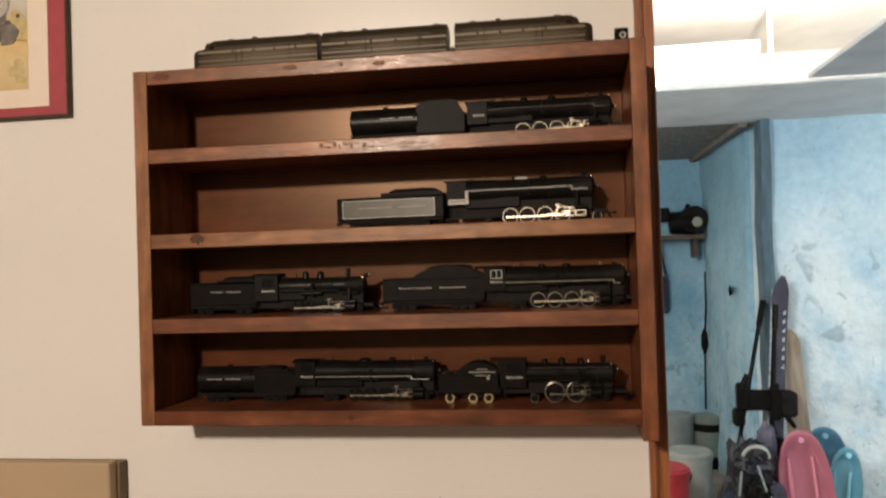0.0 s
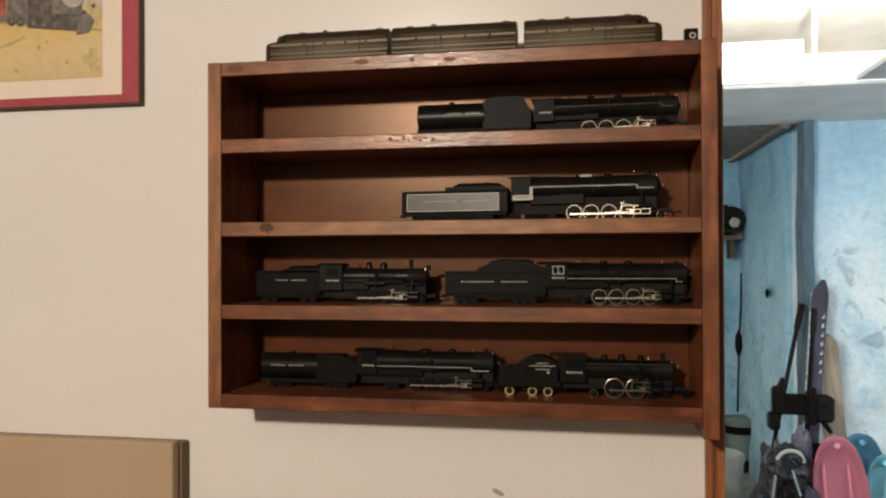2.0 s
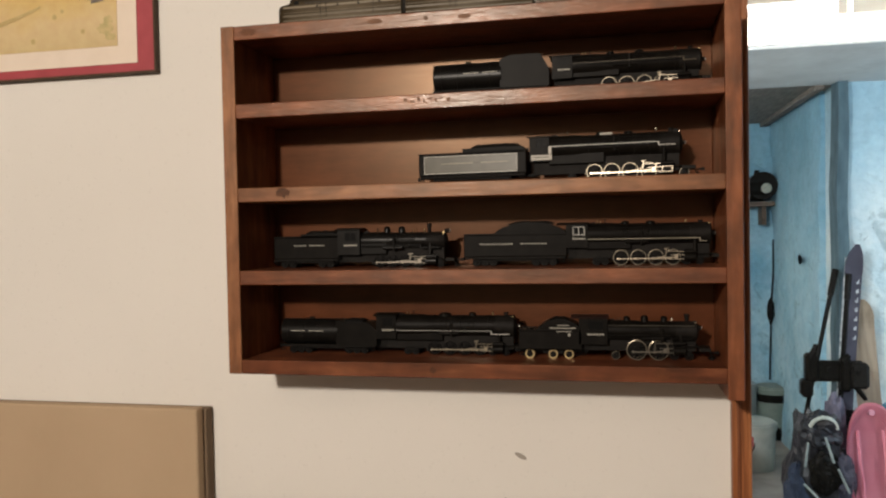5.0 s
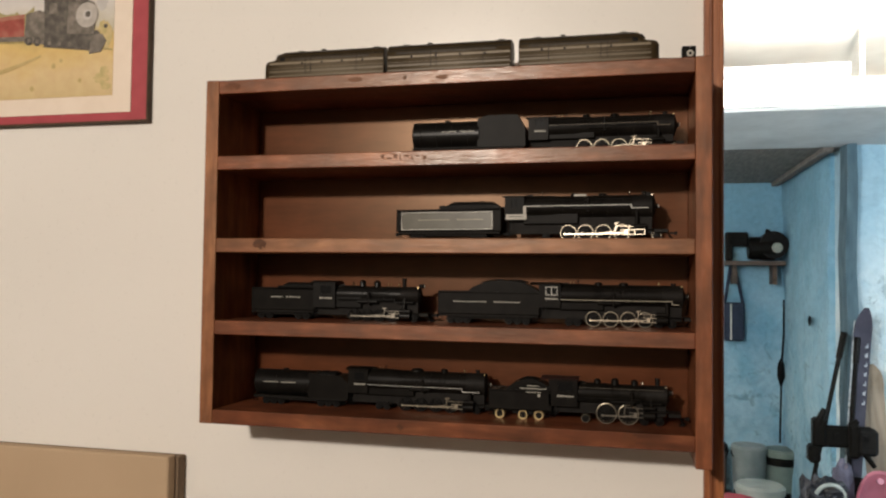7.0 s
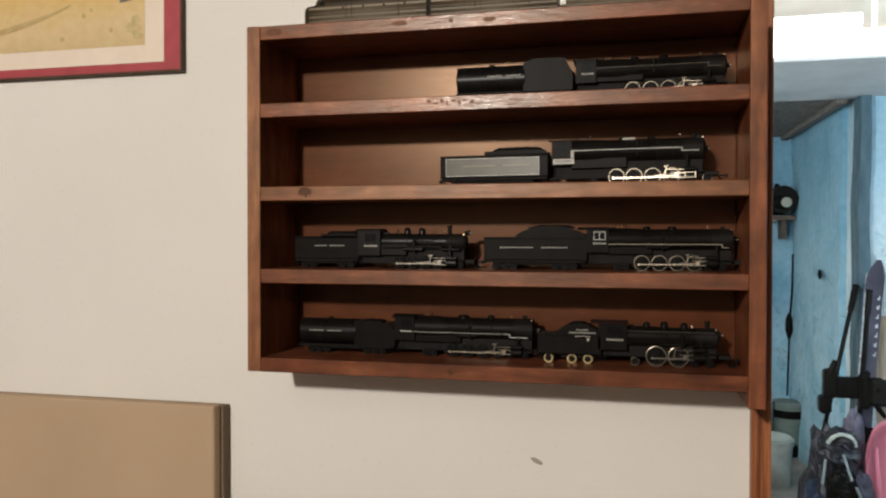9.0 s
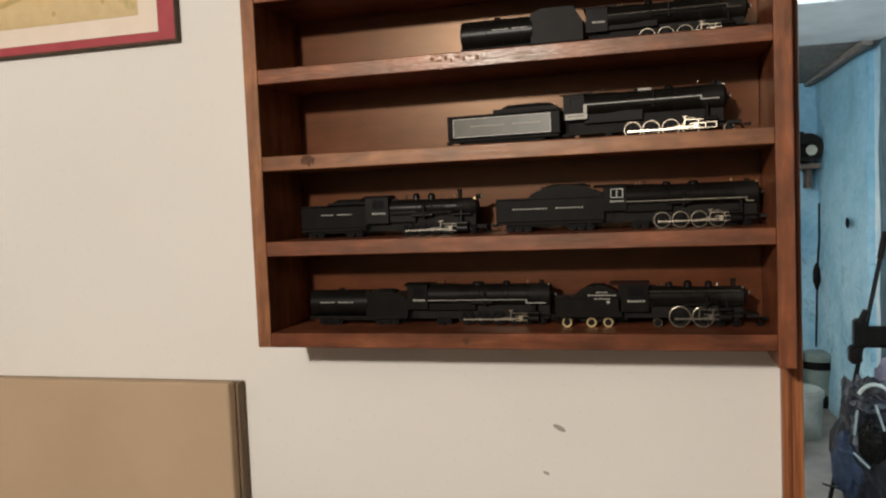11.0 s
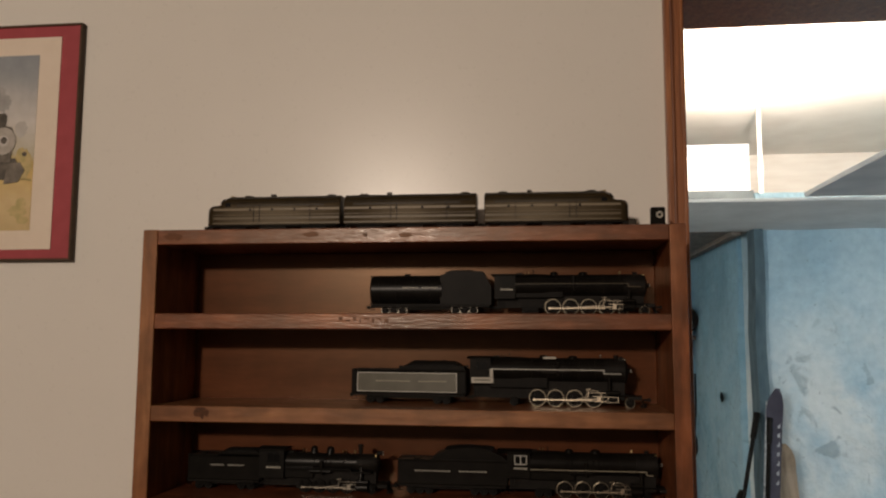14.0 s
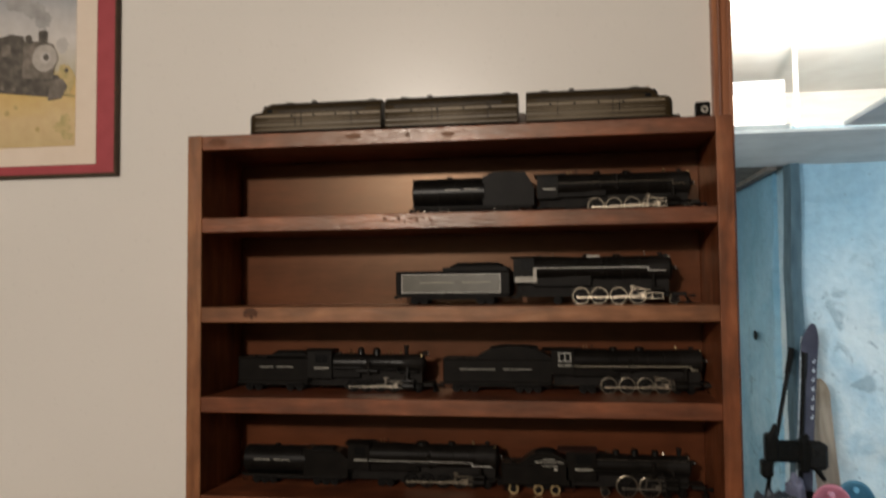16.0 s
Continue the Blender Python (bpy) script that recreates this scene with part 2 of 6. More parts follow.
def part(name, bm, material, parent, label="", smooth=False):
    ob = new(name, bm if isinstance(bm, bpy.types.Mesh) else mesh_of(name, bm, material, smooth))
    ob.parent = parent
    if label:
        tagged(ob, label)
    return ob


def solid(name, bm, material, label, category, kind="", group="", m=None, smooth=False):
    ob = new(name, mesh_of(name, bm, material, smooth))
    if m is not None:
        ob.matrix_world = m
    return tagged(ob, label, category, group, kind)


def thing(name, label, category, m=None, group="", kind=""):
    ob = new(name)
    ob.empty_display_size = 0.05
    if m is not None:
        ob.matrix_world = m
    return tagged(ob, label, category, group, kind)


# ---- the room ----
WALL_Y = 0.133
HEAD = 2.080
DOOR_L, DOOR_R = 0.6845, 1.56


def wall_with_opening():
    bm = bmesh.new()
    xs, zs = (-2.4, DOOR_L - 0.004, DOOR_R, 2.6), (0.0, HEAD + 0.004, 2.45)
    y0, y1 = WALL_Y, WALL_Y + 0.12
    for i in range(3):
        for j in range(2):
            if i == 1 and j == 0:
                continue
            b = box_bm(xs[i], xs[i + 1], y0, y1, zs[j], zs[j + 1])
            me = bpy.data.meshes.new("tmp")
            b.to_mesh(me)
            b.free()
            bm.from_mesh(me)
            bpy.data.meshes.remove(me)
    bmesh.ops.remove_doubles(bm, verts=bm.verts, dist=1e-5)
    inner = [f for f in bm.faces if sum(1 for g in bm.faces if g is not f and {v.index for v in g.verts} == {v.index for v in f.verts})]
    bmesh.ops.delete(bm, geom=inner, context="FACES_ONLY")
    return bm


solid("wall_north", wall_with_opening(), PAINT, "cream painted wall with a doorway cut through it", "wall", "structure")
# Added out of view to close the room; dark colours hold down the bounce.
solid("wall_west", box_bm(-2.5, -2.4, -3.4, WALL_Y + 0.12, 0, 2.45), UNSEEN_WALL, "unseen side wall, kept dark to limit bounce", "wall", "structure")
solid("wall_east", box_bm(2.6, 2.7, -3.4, WALL_Y + 0.12, 0, 2.45), UNSEEN_WALL, "unseen side wall, kept dark to limit bounce", "wall", "structure")
solid("wall_south", box_bm(-2.5, 2.7, -3.5, -3.4, 0, 2.45), UNSEEN_WALL, "unseen wall behind the viewer, kept dark to limit bounce", "wall", "structure")
solid("ceiling", box_bm(-2.5, 2.7, -3.5, WALL_Y + 0.12, 2.45, 2.55), CEIL, "unseen ceiling of the train room, kept dark to limit bounce", "ceiling", "structure")
solid("floor", box_bm(-2.5, 2.7, -3.5, WALL_Y + 0.12, -0.1, 0.0), FLOORM, "unseen floor of the train room, kept dark to limit bounce", "floor", "structure")

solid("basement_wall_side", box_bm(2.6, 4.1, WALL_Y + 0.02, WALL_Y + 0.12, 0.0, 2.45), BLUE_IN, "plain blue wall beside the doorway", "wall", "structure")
trim = thing("door_trim", "orange stained pine door casing around an open doorway", "door casing", kind="structure")
part("side_board", box_bm(0.6605, DOOR_L, WALL_Y - 0.016, WALL_Y + 0.0, 0, HEAD, 0.002), CASING, trim)
part("bead", box_bm(0.6670, 0.6715, WALL_Y - 0.0195, WALL_Y - 0.0155, 0, HEAD, 0.0018), CASING_DARK, trim, "darker rounded bead")
part("edge_bead", box_bm(0.6795, 0.6850, WALL_Y - 0.0195, WALL_Y - 0.0155, 0, HEAD, 0.0018), CASING, trim)
part("jamb", box_bm(DOOR_L - 0.004, DOOR_L, WALL_Y, WALL_Y + 0.12, 0, HEAD), CASING, trim)
part("head_board", box_bm(0.6605, DOOR_R + 0.03, WALL_Y - 0.016, WALL_Y, HEAD + 0.001, HEAD + 0.075, 0.002), CASING, trim)
part("head_jamb", box_bm(DOOR_L, DOOR_R, WALL_Y, WALL_Y + 0.12, HEAD - 0.001, HEAD + 0.004), CASING, trim)
part("far_side_board", box_bm(DOOR_R, DOOR_R + 0.03, WALL_Y - 0.016, WALL_Y, 0, HEAD, 0.002), CASING, trim)

# ---- the basement beyond the doorway ----
BW = 3.35      # face of the blue wall
BACK = 5.0     # back of the alcove
LEDGE_Z = 2.37
LINTEL_Z = 2.185
SLAB_Y = 2.43   # front edge of the low slab ceiling
SIDE_X = 1.60  # right cheek of the alcove


def rough_wall(x0, x1, z0, z1, y, thick, amp, nx, nz, seed):
    """A masonry face that bulges a little, with a body behind it."""
    bm = bmesh.new()
    grid = []
    for j in range(nz + 1):
        row = []
        for i in range(nx + 1):
            x, z = x0 + (x1 - x0) * i / nx, z0 + (z1 - z0) * j / nz
            row.append(bm.verts.new((x, y + amp * noise.noise(Vector((x * 4 + seed, z * 4, 0))) + 0.4 * amp * noise.noise(Vector((x * 14, z * 14, seed))), z)))
        grid.append(row)
    for j in range(nz):
        for i in range(nx):
            bm.faces.new((grid[j][i], grid[j][i + 1], grid[j + 1][i + 1], grid[j + 1][i]))
    rim = [e for e in bm.edges if e.is_boundary]
    ext = bmesh.ops.extrude_edge_only(bm, edges=rim)["geom"]
    for v in ext:
        if isinstance(v, bmesh.types.BMVert):
            v.co.y = y + thick
    bmesh.ops.contextual_create(bm, geom=[e for e in bm.edges if e.is_boundary])
    bmesh.ops.recalc_face_normals(bm, faces=bm.faces[:])
    return bm


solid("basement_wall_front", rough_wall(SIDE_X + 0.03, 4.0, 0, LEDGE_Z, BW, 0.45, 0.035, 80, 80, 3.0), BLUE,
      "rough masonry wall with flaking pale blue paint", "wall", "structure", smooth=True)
solid("basement_lintel", rough_wall(0.3, SIDE_X + 0.03, LINTEL_Z, LEDGE_Z + 0.018, BW + 0.01, 0.25, 0.012, 40, 8, 7.0), LEDGE,
      "grey-blue painted beam over the alcove", "beam", "structure", smooth=True)
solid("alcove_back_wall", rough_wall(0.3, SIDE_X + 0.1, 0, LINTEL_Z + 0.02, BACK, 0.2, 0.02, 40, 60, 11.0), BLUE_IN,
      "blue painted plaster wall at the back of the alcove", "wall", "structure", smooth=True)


def alcove_side():
    bm = rough_wall(BW + 0.3, BACK + 0.1, 0, LINTEL_Z + 0.02, 0, 0.2, 0.02, 40, 60, 5.0)
    bmesh.ops.rotate(bm, verts=bm.verts, cent=(0, 0, 0), matrix=Matrix.Rotation(radians(90), 3, "Z"))
    for v in bm.verts:
        v.co = Vector((SIDE_X - v.co.x, v.co.y, v.co.z))
    bmesh.ops.recalc_face_normals(bm, faces=bm.faces[:])
    return bm


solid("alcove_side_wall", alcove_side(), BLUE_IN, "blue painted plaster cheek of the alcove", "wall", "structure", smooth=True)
solid("alcove_soffit", box_bm(0.3, SIDE_X + 0.15, BW + 0.06, BACK + 0.15, LINTEL_Z - 0.004, LINTEL_Z + 0.03), SOFFIT, "old dark brown board soffit over the alcove", "soffit", "structure")
solid("basement_floor", box_bm(-0.6, 4.1, WALL_Y + 0.12, 7.2, -0.1, 0.0), CONCRETE, "bare grey concrete basement floor", "floor", "structure")
solid("basement_ceiling", box_bm(-0.6, 4.1, WALL_Y + 0.12, 7.2, 3.3, 3.4), WHITEWASH, "pale tan board ceiling of the basement", "ceiling", "structure")
solid("basement_wall_far", box_bm(-0.6, 4.1, 6.6, 6.7, 0.0, 3.3), WHITEWASH, "pale tan far wall lit by a bulb", "wall", "structure")
solid("basement_wall_left", box_bm(-0.7, -0.6, WALL_Y + 0.12, 7.2, 0.0, 3.3), WHITEWASH, "plain basement side wall", "wall", "structure")
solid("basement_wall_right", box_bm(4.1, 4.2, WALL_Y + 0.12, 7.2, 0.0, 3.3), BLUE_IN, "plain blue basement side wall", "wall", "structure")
solid("basement_wall_near", box_bm(-0.6, 4.1, WALL_Y + 0.12, WALL_Y + 0.20, 2.45, 3.3), WHITEWASH, "plain wall above the doorway", "wall", "structure")

# ---- the display shelf ----
SW, SD, TH = 0.660, 0.131, 0.019
TOP, BOT = 1.750, 1.284
SHELF_TOPS = (1.646, 1.534, 1.423)
SIDE_T = 0.019

shelf = thing("display_shelf", "dark red-brown stained pine wall shelf with four open bays", "shelf", pose(0, 0, BOT))


def board(name, x0, x1, y0, y1, z0, z1, material, label=""):
    ob = part(name, box_bm(x0, x1, y0, y1, z0 - BOT, z1 - BOT, 0.0012), material, shelf, label)
    return ob


board("side_panel", 0, SIDE_T, 0, SD, BOT, TOP, WOOD_GOLD_UP, "golden brown side board")
board("side_panel", SW - SIDE_T, SW, 0, SD, BOT - 0.019, TOP, WOOD_UP, "side board that reaches below the bottom board")
board("top_panel", SIDE_T, SW - SIDE_T, 0.0005, SD, TOP - TH, TOP - 0.0005, WOOD_WORN)
board("bottom_panel", SIDE_T, SW - SIDE_T, 0.0005, SD, BOT, BOT + TH, WOOD_DULL)
for z in SHELF_TOPS:
    board("shelf_board", SIDE_T, SW - SIDE_T, 0.0005, SD - 0.006, z - TH, z, {SHELF_TOPS[0]: WOOD_WORN, SHELF_TOPS[1]: WOOD_GOLD}.get(z, WOOD))
board("back_panel", SIDE_T, SW - SIDE_T, 0.1235, SD - 0.002, BOT + TH, TOP - TH, BACKING, "reddish-brown plywood backing")

# ---- materials of the models ----
BLACK = varied("black_model_paint", [(0.3, (0.0048, 0.0040, 0.0032)), (0.7, (0.0095, 0.0080, 0.0064))], size=60, rough=(0.40, 0.46), spec=0.065)
BLACK_GLOSS = varied("glossy_black_model_paint", [(0.3, (0.0055, 0.0048, 0.0042)), (0.7, (0.010, 0.009, 0.0078))], size=60, rough=(0.27, 0.36), spec=0.14)
SOOT = varied("sooty_grey_black", [(0.3, (0.0060, 0.0050, 0.0042)), (0.7, (0.013, 0.011, 0.0092))], size=80, rough=(0.5, 0.7), spec=0.12)
COAL = varied("coal", [(0.3, (0.0055, 0.0050, 0.0045)), (0.7, (0.012, 0.011, 0.010))], size=160, rough=(0.5, 0.8), bump=0.3, bump_size=400, spec=0.15)
NICKEL = mat("nickel_plate", (0.56, 0.49, 0.39), 0.27, 1.0)
RIM = mat("dull_nickel_tyre", (0.26, 0.225, 0.17), 0.32, 1.0)
ROD_DULL = mat("oily_steel_rod", (0.20, 0.18, 0.15), 0.36, 1.0)
BRASS = mat("dulled_brass", (0.46, 0.35, 0.18), 0.32, 1.0)
STEEL_DARK = mat("blackened_steel", (0.0055, 0.0048, 0.0042), 0.5, 0.0, spec=0.08)
WHITE_LINE = mat("white_line_paint", (0.62, 0.60, 0.54), 0.5)
CREAM_LETTER = mat("cream_lettering", (0.40, 0.38, 0.32), 0.5)
GREY_PANEL = varied("grey_green_panel_paint", [(0.3, (0.075, 0.070, 0.050)), (0.7, (0.102, 0.096, 0.070))], size=60, rough=(0.32, 0.40), spec=0.45)
OLIVE = varied("dark_olive_model_paint", [(0.3, (0.026, 0.018, 0.0085)), (0.7, (0.042, 0.029, 0.014))], size=50, rough=(0.36, 0.48), spec=0.25)
OLIVE.node_tree.nodes["Principled BSDF"].inputs["Specular Tint"].default_value = (1.0, 0.82, 0.60, 1)
ROOF = varied("dark_roof_paint", [(0.3, (0.017, 0.012, 0.007)), (0.7, (0.030, 0.022, 0.013))], size=60, rough=(0.4, 0.55), spec=0.25)
STRIPE = mat("pale_stripe_paint", (0.34, 0.30, 0.22), 0.42)
CAB_GREY = mat("pale_grey_cab_paint", (0.42, 0.39, 0.33), 0.5)
DIESEL_LINE = mat("pale_buff_stripe", (0.19, 0.150, 0.095), 0.45, spec=0.3)
CAR_STRIPE = mat("faded_tan_stripe", (0.100, 0.074, 0.039), 0.42, spec=0.3)
RED_ROOF = mat("oxide_red_roof", (0.035, 0.014, 0.010), 0.5)
LENS = mat("headlight_lens", (0.85, 0.82, 0.74), 0.15)
GLASS_DARK = mat("dark_window", (0.004, 0.004, 0.004), 0.4, spec=0.06)


# ---- shape helpers ----
def add_box(bm, x0, x1, y0, y1, z0, z1):
    bmesh.ops.create_cube(bm, size=1, matrix=Matrix.Translation(((x0 + x1) / 2, (y0 + y1) / 2, (z0 + z1) / 2)) @ Matrix.Diagonal((abs(x1 - x0), abs(y1 - y0), abs(z1 - z0), 1)))


def add_rod(bm, p, q, r0, r1=None, seg=16):
    p, q = Vector(p), Vector(q)
    d = q - p
    bmesh.ops.create_cone(bm, cap_ends=True, cap_tris=False, segments=seg, radius1=r0, radius2=r0 if r1 is None else r1, depth=d.length,
                          matrix=Matrix.Translation((p + q) / 2) @ d.to_track_quat("Z", "Y").to_matrix().to_4x4())


def bm_of(*boxes, rods=(), bevel=0.0):
    bm = bmesh.new()
    for b in boxes:
        add_box(bm, *b)
    if bevel:
        bmesh.ops.bevel(bm, geom=bm.edges[:], offset=bevel, segments=1, affect="EDGES")
    for r in rods:
        add_rod(bm, *r)
    return bm


def dome_bm(x, z0, r, h, seg=16):
    """A rounded dome on the boiler: a short cylinder with a half-round cap."""
    bm = bmesh.new()
    prof = [(r * 1.12, 0), (r, h * 0.12), (r, h * 0.55), (r * 0.88, h * 0.80), (r * 0.55, h * 0.96), (0.0005, h)]
    rings = [[bm.verts.new((x + a * math.cos(t * math.tau / seg), a * math.sin(t * math.tau / seg), z0 + z)) for t in range(seg)] for a, z in prof]
    for a, b in zip(rings, rings[1:]):
        for i in range(seg):
            bm.faces.new((a[i], a[(i + 1) % seg], b[(i + 1) % seg], b[i]))
    bm.faces.new(rings[-1])
    return bm


def lathe_x(profile, zc, seg=28):
    """A body of revolution along x from (x, radius) pairs."""
    bm = bmesh.new()
    rings = [[bm.verts.new((x, r * math.cos(t * math.tau / seg), zc + r * math.sin(t * math.tau / seg))) for t in range(seg)] for x, r in profile]
    for a, b in zip(rings, rings[1:]):
        for i in range(seg):
            bm.faces.new((a[i], b[i], b[(i + 1) % seg], a[(i + 1) % seg]))
    bm.faces.new(rings[0][::-1])
    bm.faces.new(rings[-1])
    bmesh.ops.recalc_face_normals(bm, faces=bm.faces[:])
    return bm


def outline_bm(points, y0, y1):
    """A plate of the given side outline (x, z), from y0 to y1."""
    bm = bmesh.new()
    a = [bm.verts.new((x, y0, z)) for x, z in points]
    b = [bm.verts.new((x, y1, z)) for x, z in points]
    bm.faces.new(a)
    bm.faces.new(b[::-1])
    n = len(points)
    for i in range(n):
        bm.faces.new((a[i], b[i], b[(i + 1) % n], a[(i + 1) % n]))
    bmesh.ops.recalc_face_normals(bm, faces=bm.faces[:])
    return bm


def loft(sections):
    bm = bmesh.new()
    rings = [[bm.verts.new(p) for p in s] for s in sections]
    n = len(rings[0])
    for a, b in zip(rings, rings[1:]):
        for i in range(n):
            bm.faces.new((a[i], b[i], b[(i + 1) % n], a[(i + 1) % n]))
    bm.faces.new(rings[0])
    bm.faces.new(rings[-1][::-1])
    bmesh.ops.recalc_face_normals(bm, faces=bm.faces[:])
    return bm


SHARED = {}


def shared(key, make, material, smooth=False):
    if key not in SHARED:
        SHARED[key] = mesh_of(key[0], make(), material, smooth)
    return SHARED[key]


def rim_bm(r, w, inner):
    """A wheel tyre with a flange, round the y axis."""
    bm = bmesh.new()
    prof = [(r * inner, -w / 2), (r, -w / 2), (r, w * 0.25), (r * 1.04, w * 0.3), (r * 1.04, w / 2), (r * inner, w / 2)]
    seg = 24
    rings = [[bm.verts.new((a * math.cos(t * math.tau / seg), y, a * math.sin(t * math.tau / seg))) for t in range(seg)] for a, y in prof]
    for k in range(len(rings)):
        a, b = rings[k], rings[(k + 1) % len(rings)]
        for i in range(seg):
            bm.faces.new((a[i], a[(i + 1) % seg], b[(i + 1) % seg], b[i]))
    bmesh.ops.recalc_face_normals(bm, faces=bm.faces[:])
    return bm


def spokes_bm(r, w, n):
    """One casting: hub, spokes, a counterweight sector and the ring that carries the tyre."""
    bm = bmesh.new()
    k = 2 * n
    sides = []
    for y in (-w * 0.42, w * 0.42):
        rings = [[bm.verts.new((q * r * math.cos(i * math.tau / k), y, q * r * math.sin(i * math.tau / k))) for i in range(k)] for q in (0.24, 0.86, 0.93)]
        sides.append(rings)
    a, b = sides
    for rings in sides:
        bm.faces.new(rings[0])
        for i in range(k):
            j = (i + 1) % k
            if n <= 8 or i % 2 == 0 or n // 4 <= i // 2 < n // 4 + 2:
                bm.faces.new((rings[0][i], rings[0][j], rings[1][j], rings[1][i]))
            bm.faces.new((rings[1][i], rings[1][j], rings[2][j], rings[2][i]))
    for i in range(k):
        j = (i + 1) % k
        bm.faces.new((a[2][i], a[2][j], b[2][j], b[2][i]))
        if n > 8 and i % 2 == 0:
            bm.faces.new((a[0][i], a[1][i], b[1][i], b[0][i]))
            bm.faces.new((a[0][j], a[1][j], b[1][j], b[0][j]))
    bmesh.ops.recalc_face_normals(bm, faces=bm.faces[:])
    return bm


def wheel(name, parent, x, y, r, rim, spin=0.0, spokes=12, w=0.0028, inner=0.94):
    body = shared(("wheel_centre", round(r, 5), w, spokes), lambda: spokes_bm(r, w, spokes), STEEL_DARK)
    ob = part(name, body, None, parent)
    ob.location, ob.rotation_euler = (x, y, r), (0, spin, 0)
    part("rim", shared(("rim", round(r, 5), w, inner, rim.name), lambda: rim_bm(r, w, inner), rim, True), None, ob)
    return ob


def truck(parent, x, n, gap, r, half, rim, name="truck", inside=False):
    """A bogie: side frames, bolster and wheels."""
    s = (n - 1) * gap / 2
    fo = -0.005 if inside else 0.0
    ob = part(name, bm_of((x - s - 0.004, x + s + 0.004, -half - 0.0018 - fo, -half - 0.0002 - fo, r * 1.05, r * 1.5),
                          (x - s - 0.004, x + s + 0.004, half + 0.0002 + fo, half + 0.0018 + fo, r * 1.05, r * 1.5),
                          (x - 0.003, x + 0.003, -half, half, r * 1.1, r * 1.9), bevel=0.0003), STEEL_DARK, parent)
    for i in range(n):
        for side in (-1, 1):
            wheel("truck_wheel", ob, x - s + i * gap, side * (half - 0.0016), r, rim, i * 0.7, 8, 0.0024, 0.70 if inside else 0.92)
        if not inside:
            part("journal_box", bm_of((x - s + i * gap - 0.0013, x - s + i * gap + 0.0013, -half - 0.0028, -half - 0.0017, r * 0.8, r * 1.3)), STEEL_DARK, ob)
    return ob


def lettering(parent, x0, x1, y, z, h, words, material=CREAM_LETTER):
    """Plain bars in place of words that cannot be read; words are shares of the length."""
    total = sum(words) + 0.12 * (len(words) - 1)
    x = x0
    for wd in words:
        n = max(3, int(wd * 20))
        step = (x1 - x0) * wd / total / n
        bm = bmesh.new()
        for i in range(n):
            add_box(bm, x + i * step, x + i * step + step * 0.72, y - 0.00035, y, z - h / 2, z + h / 2 * (0.9 if i else 1.15))
        part("lettering", bm, material, parent, "pale lettering")
        x += (x1 - x0) * (wd + 0.12) / total


def coupler(parent, x, d, z=0.0095):
    part("coupler", bm_of((min(x, x + d * 0.007), max(x, x + d * 0.007), -0.0012, 0.0012, z - 0.0012, z + 0.0012),
                          (min(x + d * 0.006, x + d * 0.0095), max(x + d * 0.006, x + d * 0.0095), -0.0024, 0.0024, z - 0.002, z + 0.002), bevel=0.0003), STEEL_DARK, parent)


